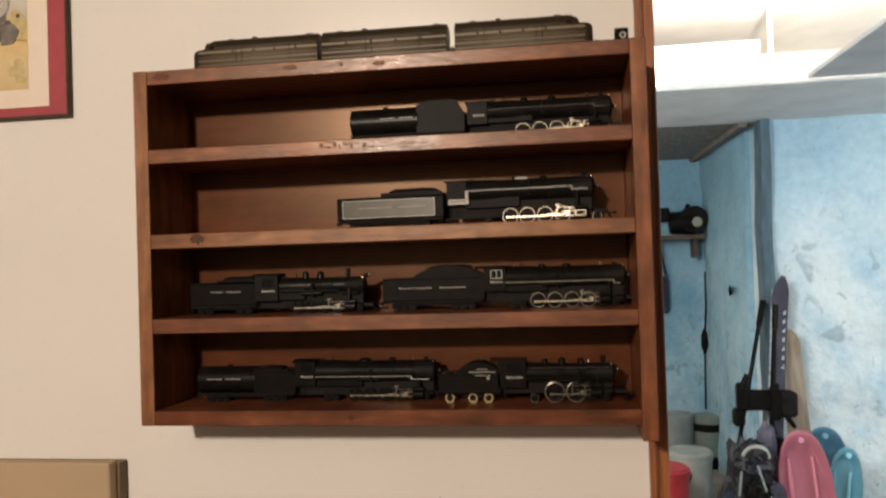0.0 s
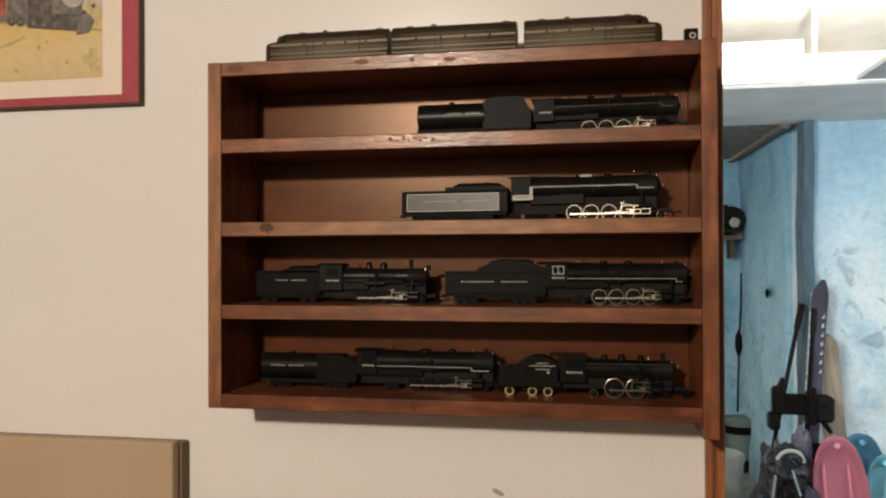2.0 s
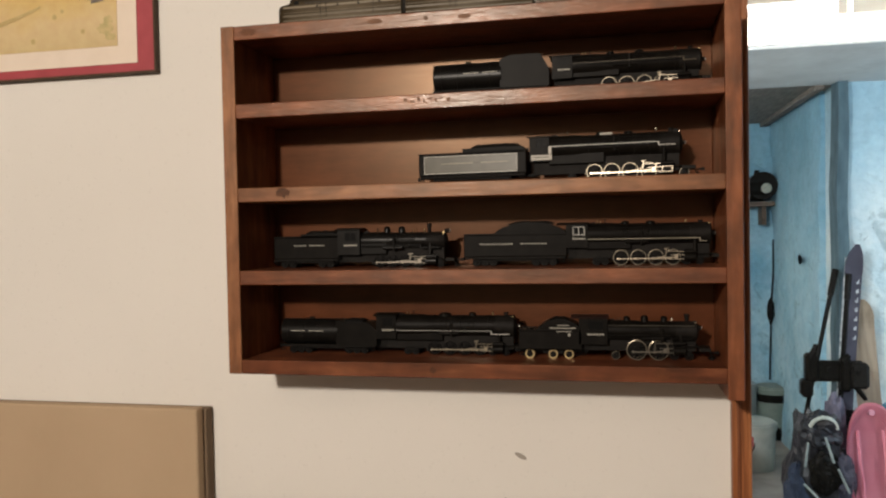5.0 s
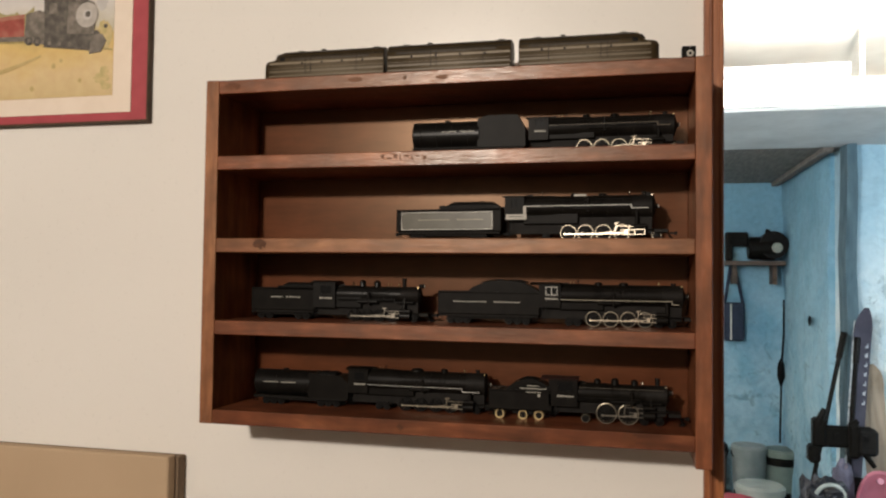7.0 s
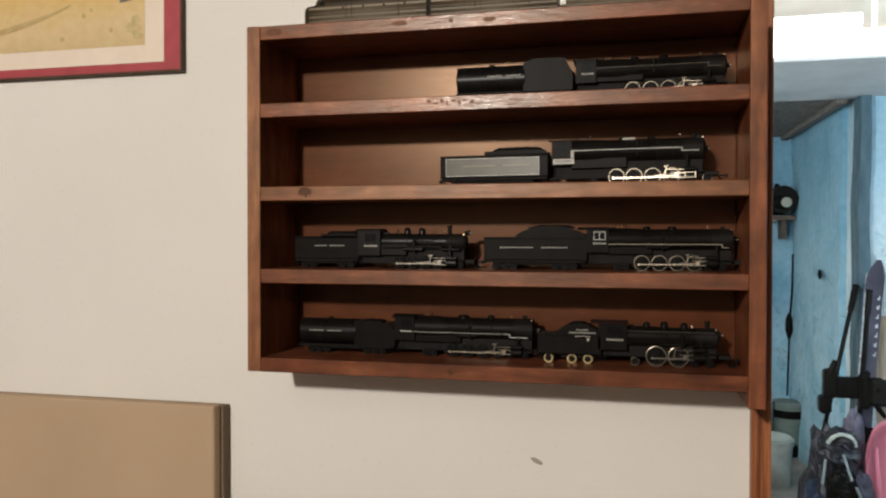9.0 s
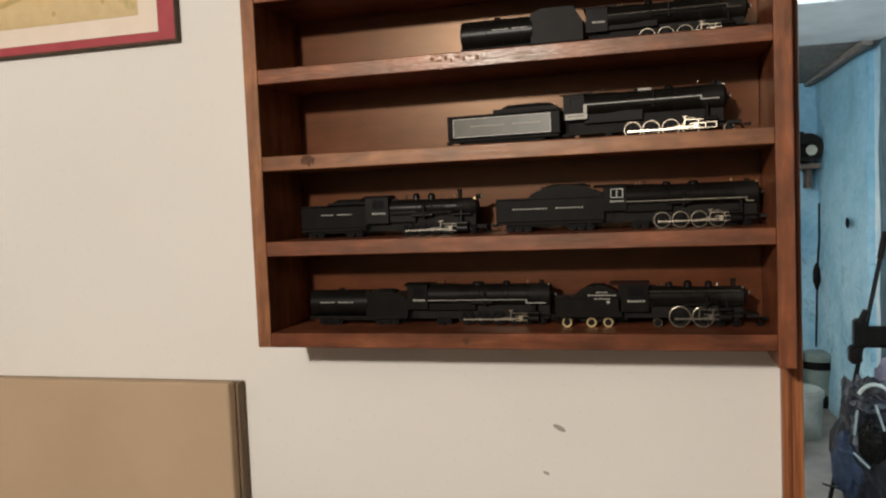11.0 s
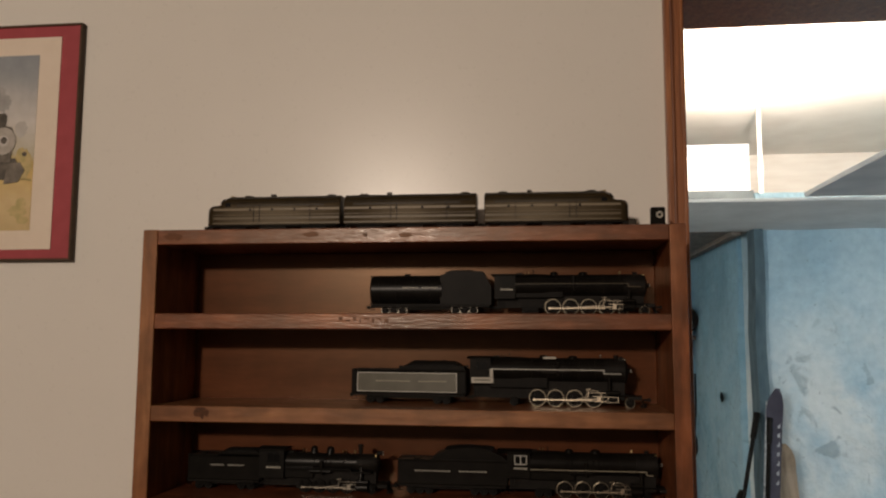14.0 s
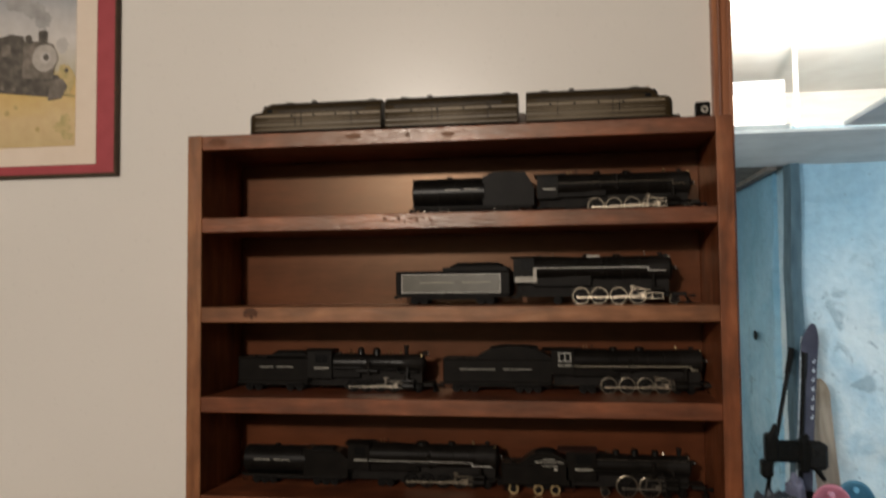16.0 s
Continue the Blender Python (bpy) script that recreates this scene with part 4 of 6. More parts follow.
# first bay: long engine with a round-tank tender
tender("black tender with a cylindrical tank, on the top bay", pose(0.276, 0.078, S1, 0, 0, -1), 0.156, "round", 0.0505, [0.5, 0.5], 3, rim=ROD_DULL, hump=0.0045, lettered=(0.28, 0.57))
locomotive("long black steam locomotive with bright drive wheels", pose(0.428, 0.076, S1, 0, 0, -1),
           dict(cab=(0.008, 0.034, 0.020, 0.0515), front=0.193, zc=0.0365, rb=0.0140, r=0.0098, drivers=(0.080, 0.102, 0.124, 0.146), cyl=0.172, board_z=0.0385, board_step=0.172,
                pilot=0.208, domes=[(0.082, 0.0050, 0.006), (0.118, 0.0058, 0.0055)], lead=[(0.166, 0.0056), (0.192, 0.0056)], lead_bright=True, trail=0.052, trail_n=2, line=CAR_STRIPE, rods=NICKEL, stack_h=0.003, main=1, thin=True))
# second bay: engine with a grey panelled tender
tender("black tender with a grey-green side panel and coal load", pose(0.252, 0.094, S2, 0, 0, -5), 0.150, "coal", 0.0415, [0.55, 0.45], 2, hump=0.0125, panel=GREY_PANEL, seed=4.0, lettered=(0.22, 0.84))
locomotive("black steam locomotive with pale lines and bright silver running gear", pose(0.404, 0.080, S2, 0, 0, -5),
           dict(cab=(0.002, 0.028, 0.0265, 0.0600), front=0.192, zc=0.0440, rb=0.0148, r=0.0102, drivers=(0.085, 0.107, 0.130, 0.153), cyl=0.176, board_z=0.0452, board_step=0.166,
                pilot=0.214, domes=[(0.092, 0.0056, 0.0055), (0.128, 0.0056, 0.005)], lead=[(0.196, 0.0058)], lead_bright=True, trail=0.056, cab_panel=True, line=WHITE_LINE, rods=NICKEL,
                stack_h=0.004, heater=0.186, fittings=NICKEL, plate=0.100, band=True))
# third bay: a small engine, then a larger one
tender("small black tender with pale lettering", pose(0.040, 0.082, S3), 0.097, "coal", 0.0430, [0.45, 0.55], 2, hump=0.009, seed=7.0, letter_z=0.62, lettered=(0.32, 0.78))
locomotive("small black freight locomotive with tall domes", pose(0.134, 0.074, S3),
           dict(cab=(0.004, 0.036, 0.018, 0.0545), front=0.154, zc=0.0365, rb=0.0112, r=0.0085, drivers=(0.062, 0.080, 0.098, 0.116), cyl=0.136, board_z=0.0310, board_step=0.122, roof=SOOT,
                pilot=0.172, domes=[(0.071, 0.0046, 0.0110), (0.092, 0.0050, 0.0105)], valves=(0.056, 0.060, 0.108, 0.112), lead=[(0.147, 0.0052)], rim=STEEL_DARK, rods=ROD_DULL, stack=0.131, stack_h=0.0115, lamp_z=0.049, body=BLACK_GLOSS, main=1))
tender("black tender with a high rounded coal bunker", pose(0.313, 0.086, S3), 0.138, "hump", 0.0420, [0.56, 0.44], 3, hump=0.0165, seed=9.0, letter_z=0.58, lettered=(0.16, 0.82))
locomotive("black express locomotive with white-framed cab windows", pose(0.446, 0.084, S3),
           dict(cab=(0.004, 0.032, 0.0235, 0.0560), front=0.186, zc=0.0400, rb=0.0140, r=0.0098, drivers=(0.074, 0.096, 0.118, 0.139), cyl=0.160, board_z=0.0345, board_step=0.172, window=WHITE_LINE,
                pilot=0.200, domes=[(0.080, 0.0052, 0.0055), (0.112, 0.0060, 0.0055)], lead=[(0.156, 0.0054), (0.172, 0.0054)], trail=0.048, trail_n=2, line=STRIPE, rods=NICKEL, stack_h=0.003, overhang=0.012))
# lowest bay
tender("black tender with a cylindrical tank, on the lowest bay", pose(0.048, 0.078, S4), 0.142, "round", 0.0480, [0.5, 0.5], 3, hump=-0.0035, seed=12.0, lettered=(0.12, 0.46))
locomotive("black steam locomotive with a white running-board line", pose(0.184, 0.078, S4),
           dict(cab=(0.006, 0.034, 0.022, 0.0560), front=0.196, zc=0.0390, rb=0.0145, r=0.0092, drivers=(0.086, 0.107, 0.128, 0.149), cyl=0.174, board_z=0.0340, board_step=0.166, rim=STEEL_DARK,
                pilot=0.212, domes=[(0.100, 0.0085, 0.0055), (0.138, 0.0050, 0.0060)], lead=[(0.166, 0.0052), (0.184, 0.0052)], trail=0.054, trail_n=2, line=WHITE_LINE, thin=True, rods=RIM, stack_h=0.004))
tender("short black tender with gold wheels and pale lettering", pose(0.388, 0.062, S4), 0.082, "hump", 0.0370, [1.0], 2, bogies=((0.014, 1, 0.02), (0.0545, 2, 0.0205)), rim=BRASS, hump=0.0155, seed=15.0, letter_z=1.15, lettered=(0.5, 0.92))
locomotive("black passenger locomotive with two pairs of large drive wheels", pose(0.462, 0.062, S4),
           dict(cab=(0.004, 0.040, 0.020, 0.0560), front=0.150, zc=0.0365, rb=0.0122, r=0.0125, drivers=(0.076, 0.103), cyl=0.128, board_z=0.0320, board_step=0.118, roof=RED_ROOF, overhang=0.010,
                pilot=0.170, domes=[(0.064, 0.0044, 0.0085), (0.086, 0.0048, 0.0095), (0.110, 0.0044, 0.0085)], lead=[(0.122, 0.0056), (0.140, 0.0056)], trail=0.050, trail_rim=RIM, rods=ROD_DULL, stack=0.138, stack_h=0.009, lamp_z=0.0405, rail=ROD_DULL, main=1, fittings=NICKEL))


# ---- streamlined diesel cars on top of the shelf ----
def diesel(label, m, length, nose):
    """A streamlined unit; nose -1: cab at the left end, 1: at the right end, 0: none."""
    car = thing("diesel_car", label, "model diesel", m, "streamlined diesel cars")
    z0, w = 0.0115, 0.0165
    shape = [(-1.0, 0.0), (-1.0, 0.62), (-0.97, 0.74), (-0.84, 0.89), (-0.55, 0.97), (0, 1.0), (0.55, 0.97), (0.84, 0.89), (0.97, 0.74), (1.0, 0.62), (1.0, 0.0)]

    def sec(x, kw, kh):
        return [(x, y * w * kw, z0 + z * 0.0380 * kh) for y, z in shape]

    if nose:
        ends = [(0.0, 0.45, 0.55), (0.0012, 0.66, 0.64), (0.004, 0.84, 0.69), (0.009, 0.95, 0.715), (0.0165, 1.0, 0.73), (0.0240, 1.0, 0.955), (0.029, 1.0, 1.0)]
    else:
        ends = [(0.0, 0.97, 0.98), (0.0012, 1.0, 1.0)]
    back = [(length - 0.0012, 1.0, 1.0), (length, 0.97, 0.98)]
    rows = ends + back
    if nose > 0:
        rows = [(length - x, a, b) for x, a, b in rows][::-1]
    part("body", loft([sec(*r) for r in rows]), OLIVE, car, smooth=True)
    b0, b1 = (0.030 if nose < 0 else 0.001), (length - 0.030 if nose > 0 else length - 0.001)
    c0, c1 = (0.010 if nose < 0 else 0.001), (length - 0.010 if nose > 0 else length - 0.001)
    for za, zb, mm in ((0.0300, 0.0328, DIESEL_LINE), (0.0186, 0.0212, CAR_STRIPE), (0.0240, 0.0246, CAR_STRIPE), (0.0125, 0.0143, CAR_STRIPE)):
        for side in (-1, 1):
            ya, yb = sorted((side * w, side * (w + 0.0003)))
            part("stripe", bm_of((c0, c1, ya, yb, za, zb)), mm, car, "pale stripe")
    ridge = part("roof", loft([[(x, y * w * 0.86, z0 + 0.038 * z) for y, z in ((-1, 0.905), (-0.64, 0.985), (0, 1.018), (0.64, 0.985), (1, 0.905), (0, 0.9))] for x in (b0, b1)]), ROOF, car)
    for fx in (b0 + 0.022, b1 - 0.014):
        part("roof_fan", bm_of(rods=[((fx, 0, z0 + 0.0375), (fx, 0, z0 + 0.0398), 0.0062, 0.0058, 18)]), ROOF, ridge, smooth=True)
    part("exhaust", bm_of((b0 + 0.052, b0 + 0.058, -0.003, 0.003, z0 + 0.038, z0 + 0.0415)), ROOF, ridge)
    for i in range(4):
        px = b0 + (b1 - b0) * (0.2 + 0.2 * i)
        part("porthole", bm_of(rods=[((px, -w - 0.0004, z0 + 0.0195), (px, -w + 0.001, z0 + 0.0195), 0.0016, None, 12)]), GLASS_DARK, car)
    part("side_grille", bm_of(*[(b0 + 0.012 + i * 0.0035, b0 + 0.0145 + i * 0.0035, -w - 0.0004, -w, z0 + 0.0238, z0 + 0.0262) for i in range(int((b1 - b0 - 0.03) / 0.0035))]), ROOF, car)
    for dx in (0.36, 0.405, 0.78):
        x = length * (dx if nose <= 0 else 1 - dx)
        part("door_seam", bm_of((x - 0.0004, x + 0.0004, -w - 0.0006, -w, z0 + 0.004, z0 + 0.0255)), GLASS_DARK, car)
    for side in (-1, 1):
        part("roof_seam", bm_of((b0, b1, min(side * (w * 0.985), side * (w * 0.93)), max(side * (w * 0.985), side * (w * 0.93)), z0 + 0.0282, z0 + 0.0290)), GLASS_DARK, car)
    part("underframe", bm_of((0.004, length - 0.004, -0.0125, 0.0125, z0 - 0.002, z0), (length * 0.4, length * 0.6, -0.0120, 0.0120, 0.0035, z0 - 0.002), bevel=0.0004), SOOT, car)
    for tx in (length * 0.2, length * 0.8):
        truck(car, tx, 2, 0.0235, 0.0056, 0.0105, STEEL_DARK)
    if nose:
        d = -nose
        nx = (lambda q: q) if nose < 0 else (lambda q: length - q)
        part("windshield", outline_bm([(nx(0.0178), z0 + 0.0290), (nx(0.0222), z0 + 0.0345), (nx(0.0222) + 0.0004 * nose, z0 + 0.0347), (nx(0.0178) + 0.0004 * nose, z0 + 0.0293)], -w * 0.72, w * 0.72), GLASS_DARK, car)
        part("cab_window", bm_of((min(nx(0.026), nx(0.033)), max(nx(0.026), nx(0.033)), -w - 0.0003, -w + 0.0004, z0 + 0.0235, z0 + 0.0285)), GLASS_DARK, car)
        part("headlight", bm_of(rods=[((nx(0.003), 0, z0 + 0.0235), (nx(0.0002), 0, z0 + 0.0235), 0.0024, None, 12)]), LENS, car)
        part("pilot", bm_of((min(nx(0.001), nx(0.008)), max(nx(0.001), nx(0.008)), -0.011, 0.011, 0.0025, z0), bevel=0.0008), SOOT, car)
        part("horn", bm_of(rods=[((nx(0.032), 0.003, z0 + 0.0395), (nx(0.026), 0.003, z0 + 0.0400), 0.0007, 0.0014, 8)]), BRASS, car)
    coupler(car, 0.002, -1)
    coupler(car, length - 0.002, 1)
    return car


diesel("dark olive streamlined diesel with a rounded nose, on the shelf top", pose(0.062, 0.060, TOP - 0.0005), 0.178, -1)
diesel("dark olive cabless diesel car with pale stripes, on the shelf top", pose(0.245, 0.060, TOP - 0.0005), 0.169, 0)
diesel("dark olive streamlined diesel with its nose towards the door", pose(0.424, 0.060, TOP - 0.0005), 0.177, 1)
ramp = thing("buffer_block", "small dark block at the end of the train", "block", pose(0.600, 0.060, TOP - 0.0005))
part("body", bm_of((0, 0.010, -0.010, 0.010, 0, 0.012), (0.001, 0.009, -0.008, 0.008, 0.012, 0.0145), bevel=0.0006), ROOF, ramp)
clock = thing("small_box", "small black box with a round white mark, on the shelf top", "box", pose(0.637, 0.060, TOP - 0.0005))
part("body", bm_of((-0.0085, 0.0085, -0.006, 0.006, 0, 0.0285), bevel=0.0012), BLACK, clock)
part("disc", bm_of(rods=[((0.0015, -0.0068, 0.019), (0.0015, -0.0058, 0.019), 0.0042, None, 18)]), CAB_GREY, clock, "pale round mark")
part("disc_centre", bm_of(rods=[((0.0015, -0.0072, 0.019), (0.0015, -0.0066, 0.019), 0.0022, None, 14)]), SOOT, clock)
solid("paper_slip", box_bm(-0.009, 0.009, -0.004, 0.004, 0, 0.0008), WHITE_LINE, "white paper slip under the diesel", "paper", m=pose(0.196, 0.030, TOP + 0.0003))

# ---- knots and wear on the shelf boards ----
KNOT_SOFT = varied("dark_wood_figure", [(0.3, (0.075, 0.019, 0.006)), (0.7, (0.13, 0.036, 0.012))], size=60, rough=(0.40, 0.56), bump=0.22, spec=0.42, bump_size=200)
KNOT_SOFT.node_tree.nodes["Principled BSDF"].inputs["Specular Tint"].default_value = (1.0, 0.80, 0.60, 1)


def knot(x, z, rx, rz, material=KNOT, seed=0):
    bm = bmesh.new()
    n = 18
    vs = [bm.verts.new((rx * math.cos(i * math.tau / n) * (1 + 0.8 * noise.noise(Vector((i * 0.9, seed, 3)))), 0, rz * math.sin(i * math.tau / n) * (1 + 0.8 * noise.noise(Vector((i * 0.9, seed, 8)))))) for i in range(n)]
    bm.faces.new(vs)
    ob = part("knot", bm, material, shelf)
    ob.location = (x, -0.0003, z - BOT)
    return ob


for i, (x, z, a, b) in enumerate([(0.084, 1.5265, 0.0100, 0.0062), (0.283, 1.741, 0.003, 0.0025), (0.283, 1.294, 0.004, 0.004), (0.566, 1.295, 0.010, 0.007), (0.040, 1.741, 0.012, 0.0045), (0.332, 1.740, 0.008, 0.003), (0.215, 1.742, 0.010, 0.003)]):
    knot(x, z, a, b, KNOT if i in (0, 1, 2) else KNOT_SOFT, i)

# faint stamped marks on the front of the first shelf board
for i, (dx, wd, ht) in enumerate(((0.0, 0.0045, 0.0040), (0.0085, 0.0060, 0.0022), (0.0175, 0.0040, 0.0046), (0.0255, 0.0016, 0.0050), (0.0310, 0.0064, 0.0020), (0.0405, 0.0030, 0.0050), (0.0465, 0.0056, 0.0022), (0.0560, 0.0046, 0.0046))):
    mark = part("stamp_mark", bm_of((0, wd, -0.0002, 0.0006, -ht / 2, ht / 2)), KNOT_SOFT, shelf)
    mark.location = (0.252 + dx, 0.0, 1.6385 + 0.0012 * (-1) ** i - BOT)

# ---- wall things ----
spot = bmesh.new()
for i in range(2):
    vs = [spot.verts.new(((0.0085 if not i else 0.004) * math.cos(k * math.tau / 14), -0.0005 * i, (0.0038 if not i else 0.002) * math.sin(k * math.tau / 14) - 0.0035 * math.cos(k * math.tau / 14))) for k in range(14)]
    spot.faces.new(vs)
small_spot = spot.copy()
for v in small_spot.verts:
    v.co *= 0.55
SCUFF = mat("plaster_scuff", (0.36, 0.32, 0.27), 0.8)
solid("wall_mark", spot, SCUFF, "small dark scuff in the wall paint", "mark", "structure", m=pose(0.378, WALL_Y - 0.0006, 1.150))
solid("wall_mark", small_spot, SCUFF, "tiny dark scuff in the wall paint", "mark", "structure", m=pose(0.358, WALL_Y - 0.0006, 1.086))

CARD = varied("brown_cardboard", [(0.3, (0.46, 0.335, 0.215)), (0.7, (0.51, 0.375, 0.245))], scale=(1, 1, 1), size=4, rough=(0.7, 0.85), bump=0.08, bump_size=90, spec=0.25)
# Darker copy of the cardboard: the shade of the side put into colour.
CARD_SHADED = varied("cardboard_shaded_side", [(0.3, (0.16, 0.11, 0.068)), (0.7, (0.23, 0.16, 0.10))], scale=(30, 30, 2), size=6, rough=(0.8, 0.9))
carton = thing("carton", "large flat brown cardboard carton standing against the wall", "carton", pose(-0.55, 0.110, 0))
part("front_face", box_bm(-0.452, 0.448, -0.020, 0.0, 0.0, 1.212, 0.003), CARD, carton)
part("back_shell", box_bm(-0.450, 0.452, 0.0005, 0.021, 0.0, 1.208, 0.002), CARD_SHADED, carton, "back half of the carton, darkened for its shaded side")

FRAME = varied("dark_brown_frame_lacquer", [(0.3, (0.060, 0.036, 0.020)), (0.7, (0.095, 0.060, 0.036))], size=50, rough=(0.5, 0.6), spec=0.2)
REDMAT = varied("red_mat_board", [(0.3, (0.35, 0.048, 0.060)), (0.7, (0.41, 0.062, 0.075))], size=40, rough=(0.55, 0.7))
CREAMMAT = varied("cream_mat_board", [(0.3, (0.79, 0.67, 0.55)), (0.7, (0.83, 0.71, 0.59))], size=40, rough=(0.7, 0.8))


def painting_material():
    m = mat("landscape_print", (0.5, 0.5, 0.4), 0.55)
    n, l = m.node_tree.nodes, m.node_tree.links
    co = n.new("ShaderNodeTexCoord")
    sp = n.new("ShaderNodeSeparateXYZ")
    l.new(co.outputs["Object"], sp.inputs[0])
    mr = n.new("ShaderNodeMapRange")
    mr.inputs["From Min"].default_value, mr.inputs["From Max"].default_value = 0.0, 0.27
    l.new(sp.outputs["Z"], mr.inputs["Value"])
    no = n.new("ShaderNodeTexNoise")
    no.inputs["Scale"].default_value, no.inputs["Detail"].default_value = 16, 7
    l.new(co.outputs["Object"], no.inputs["Vector"])
    add = n.new("ShaderNodeMath")
    add.operation = "MULTIPLY_ADD"
    add.inputs[1].default_value, add.inputs[2].default_value = 0.26, -0.13
    l.new(no.outputs["Fac"], add.inputs[0])
    su = n.new("ShaderNodeMath")
    l.new(mr.outputs[0], su.inputs[0])
    l.new(add.outputs[0], su.inputs[1])
    ra = n.new("ShaderNodeValToRGB")
    stops = [(0.0, (0.62, 0.47, 0.24)), (0.14, (0.68, 0.51, 0.27)), (0.30, (0.68, 0.48, 0.18)), (0.38, (0.56, 0.42, 0.16)), (0.43, (0.55, 0.50, 0.38)), (0.57, (0.66, 0.62, 0.58)), (0.74, (0.50, 0.49, 0.48)), (0.9, (0.32, 0.34, 0.36)), (1.0, (0.26, 0.29, 0.32))]
    while len(ra.color_ramp.elements) < len(stops):
        ra.color_ramp.elements.new(0.5)
    for e, (p, c) in zip(ra.color_ramp.elements, stops):
        e.position, e.color = p, (*c, 1)
    l.new(su.outputs[0], ra.inputs["Fac"])
    n2 = n.new("ShaderNodeTexNoise")
    n2.inputs["Scale"].default_value, n2.inputs["Detail"].default_value = 60, 6
    l.new(co.outputs["Object"], n2.inputs["Vector"])
    mx = n.new("ShaderNodeMix")
    mx.data_type, mx.blend_type = "RGBA", "OVERLAY"
    mx.inputs["Factor"].default_value = 0.18
    l.new(ra.outputs["Color"], mx.inputs["A"])
    l.new(n2.outputs["Fac"], mx.inputs["B"])
    l.new(mx.outputs["Result"], n["Principled BSDF"].inputs["Base Color"])
    return m


def flat(points, y):
    bm = bmesh.new()
    bm.faces.new([bm.verts.new((x, y, z)) for x, z in points])
    return bm


pic = thing("framed_picture", "framed railway landscape print with red and cream mats", "picture", pose(-0.172, WALL_Y - 0.001, 1.724))
PW, PH, FT = 0.500, 0.352, 0.0034
for nm, b in (("frame_bar", (-FT, 0, -0.012, 0, 0, PH)), ("frame_bar", (-PW, -PW + FT, -0.012, 0, 0, PH)), ("frame_bar", (-PW + FT, -FT, -0.012, 0, 0, FT)), ("frame_bar", (-PW + FT, -FT, -0.012, 0, PH - FT, PH))):
    part(nm, box_bm(*b, 0.0008), FRAME, pic)
part("red_mat", box_bm(-PW + FT, -FT, -0.0095, -0.004, FT, PH - FT), REDMAT, pic, "red outer mat")
part("cream_mat", box_bm(-PW + 0.032, -0.032, -0.0107, -0.0096, 0.0165, PH - 0.020), CREAMMAT, pic, "cream inner mat")
P0, P1, Q0, Q1 = -PW + 0.064, -0.065, 0.044, PH - 0.047
land = part("print", box_bm(0, P1 - P0, -0.0006, 0, 0, Q1 - Q0), painting_material(), pic, "print of a yellow field under a cloudy sky")
land.location = (P0, -0.0108, Q0)
INK = varied("ink_dark", [(0.35, (0.065, 0.057, 0.048)), (0.5, (0.10, 0.087, 0.072)), (0.68, (0.16, 0.137, 0.112))], detail=9, size=80, rough=(0.6, 0.7))
INK_GREY = varied("ink_grey", [(0.3, (0.40, 0.36, 0.32)), (0.7, (0.52, 0.48, 0.43))], size=120, rough=(0.6, 0.7))
INK_RED = varied("ink_red", [(0.3, (0.22, 0.05, 0.035)), (0.5, (0.34, 0.075, 0.055)), (0.7, (0.40, 0.14, 0.10))], size=50, detail=9, rough=(0.6, 0.7))
INK_RED_PALE = varied("ink_faded_red", [(0.3, (0.34, 0.12, 0.08)), (0.7, (0.44, 0.20, 0.14))], size=80, rough=(0.6, 0.7))
INK_SMOKE = varied("ink_smoke", [(0.3, (0.48, 0.45, 0.42)), (0.7, (0.64, 0.61, 0.57))], size=30, rough=(0.6, 0.7))
INK_BUSH = varied("ink_bush", [(0.3, (0.30, 0.23, 0.09)), (0.7, (0.42, 0.33, 0.13))], size=90, rough=(0.6, 0.7))
PX = P1 - P0


def blot(cx, cz, rx, rz, y, seed, n=26):
    return flat([(cx + rx * math.cos(i * math.tau / n) * (1 + 0.4 * noise.noise(Vector((i * 0.7, seed, 0)))), cz + rz * math.sin(i * math.tau / n) * (1 + 0.4 * noise.noise(Vector((i * 0.7, seed, 5))))) for i in range(n)], y)


INK_MID = varied("ink_brown_grey", [(0.35, (0.13, 0.112, 0.09)), (0.5, (0.18, 0.155, 0.128)), (0.65, (0.25, 0.215, 0.18))], detail=9, size=75, rough=(0.6, 0.7))


def round_ink(name, cx, cz, r, y, material, n=20):
    return part(name, flat([(cx + r * math.cos(i * math.tau / n), cz + r * math.sin(i * math.tau / n)) for i in range(n)], y), material, land)


INK_SOOT = varied("ink_grey_smoke", [(0.3, (0.30, 0.29, 0.28)), (0.7, (0.44, 0.43, 0.42))], size=60, detail=8, rough=(0.6, 0.7))
for k, (cx, cz, rx, rz) in enumerate(((PX - 0.054, 0.190, 0.013, 0.014), (PX - 0.068, 0.205, 0.018, 0.012), (PX - 0.094, 0.216, 0.022, 0.011))):
    part("smoke", blot(cx, cz, rx, rz, -0.00090 - 0.00004 * k, 1 + k, 30), INK_SOOT, land)
part("smoke", blot(PX - 0.022, 0.150, 0.010, 0.012, -0.0010, 4), INK_SMOKE, land)
part("track", flat([(0.002, 0.100), (PX - 0.15, 0.092), (PX - 0.001, 0.072), (PX - 0.001, 0.0745), (PX - 0.15, 0.096), (0.002, 0.104)], -0.0011), INK_BUSH, land)
part("wagon", flat([(PX - 0.36, 0.104), (PX - 0.168, 0.098), (PX - 0.168, 0.140), (PX - 0.30, 0.133), (PX - 0.36, 0.130)], -0.0016), INK_RED, land, "red wagon in the print")
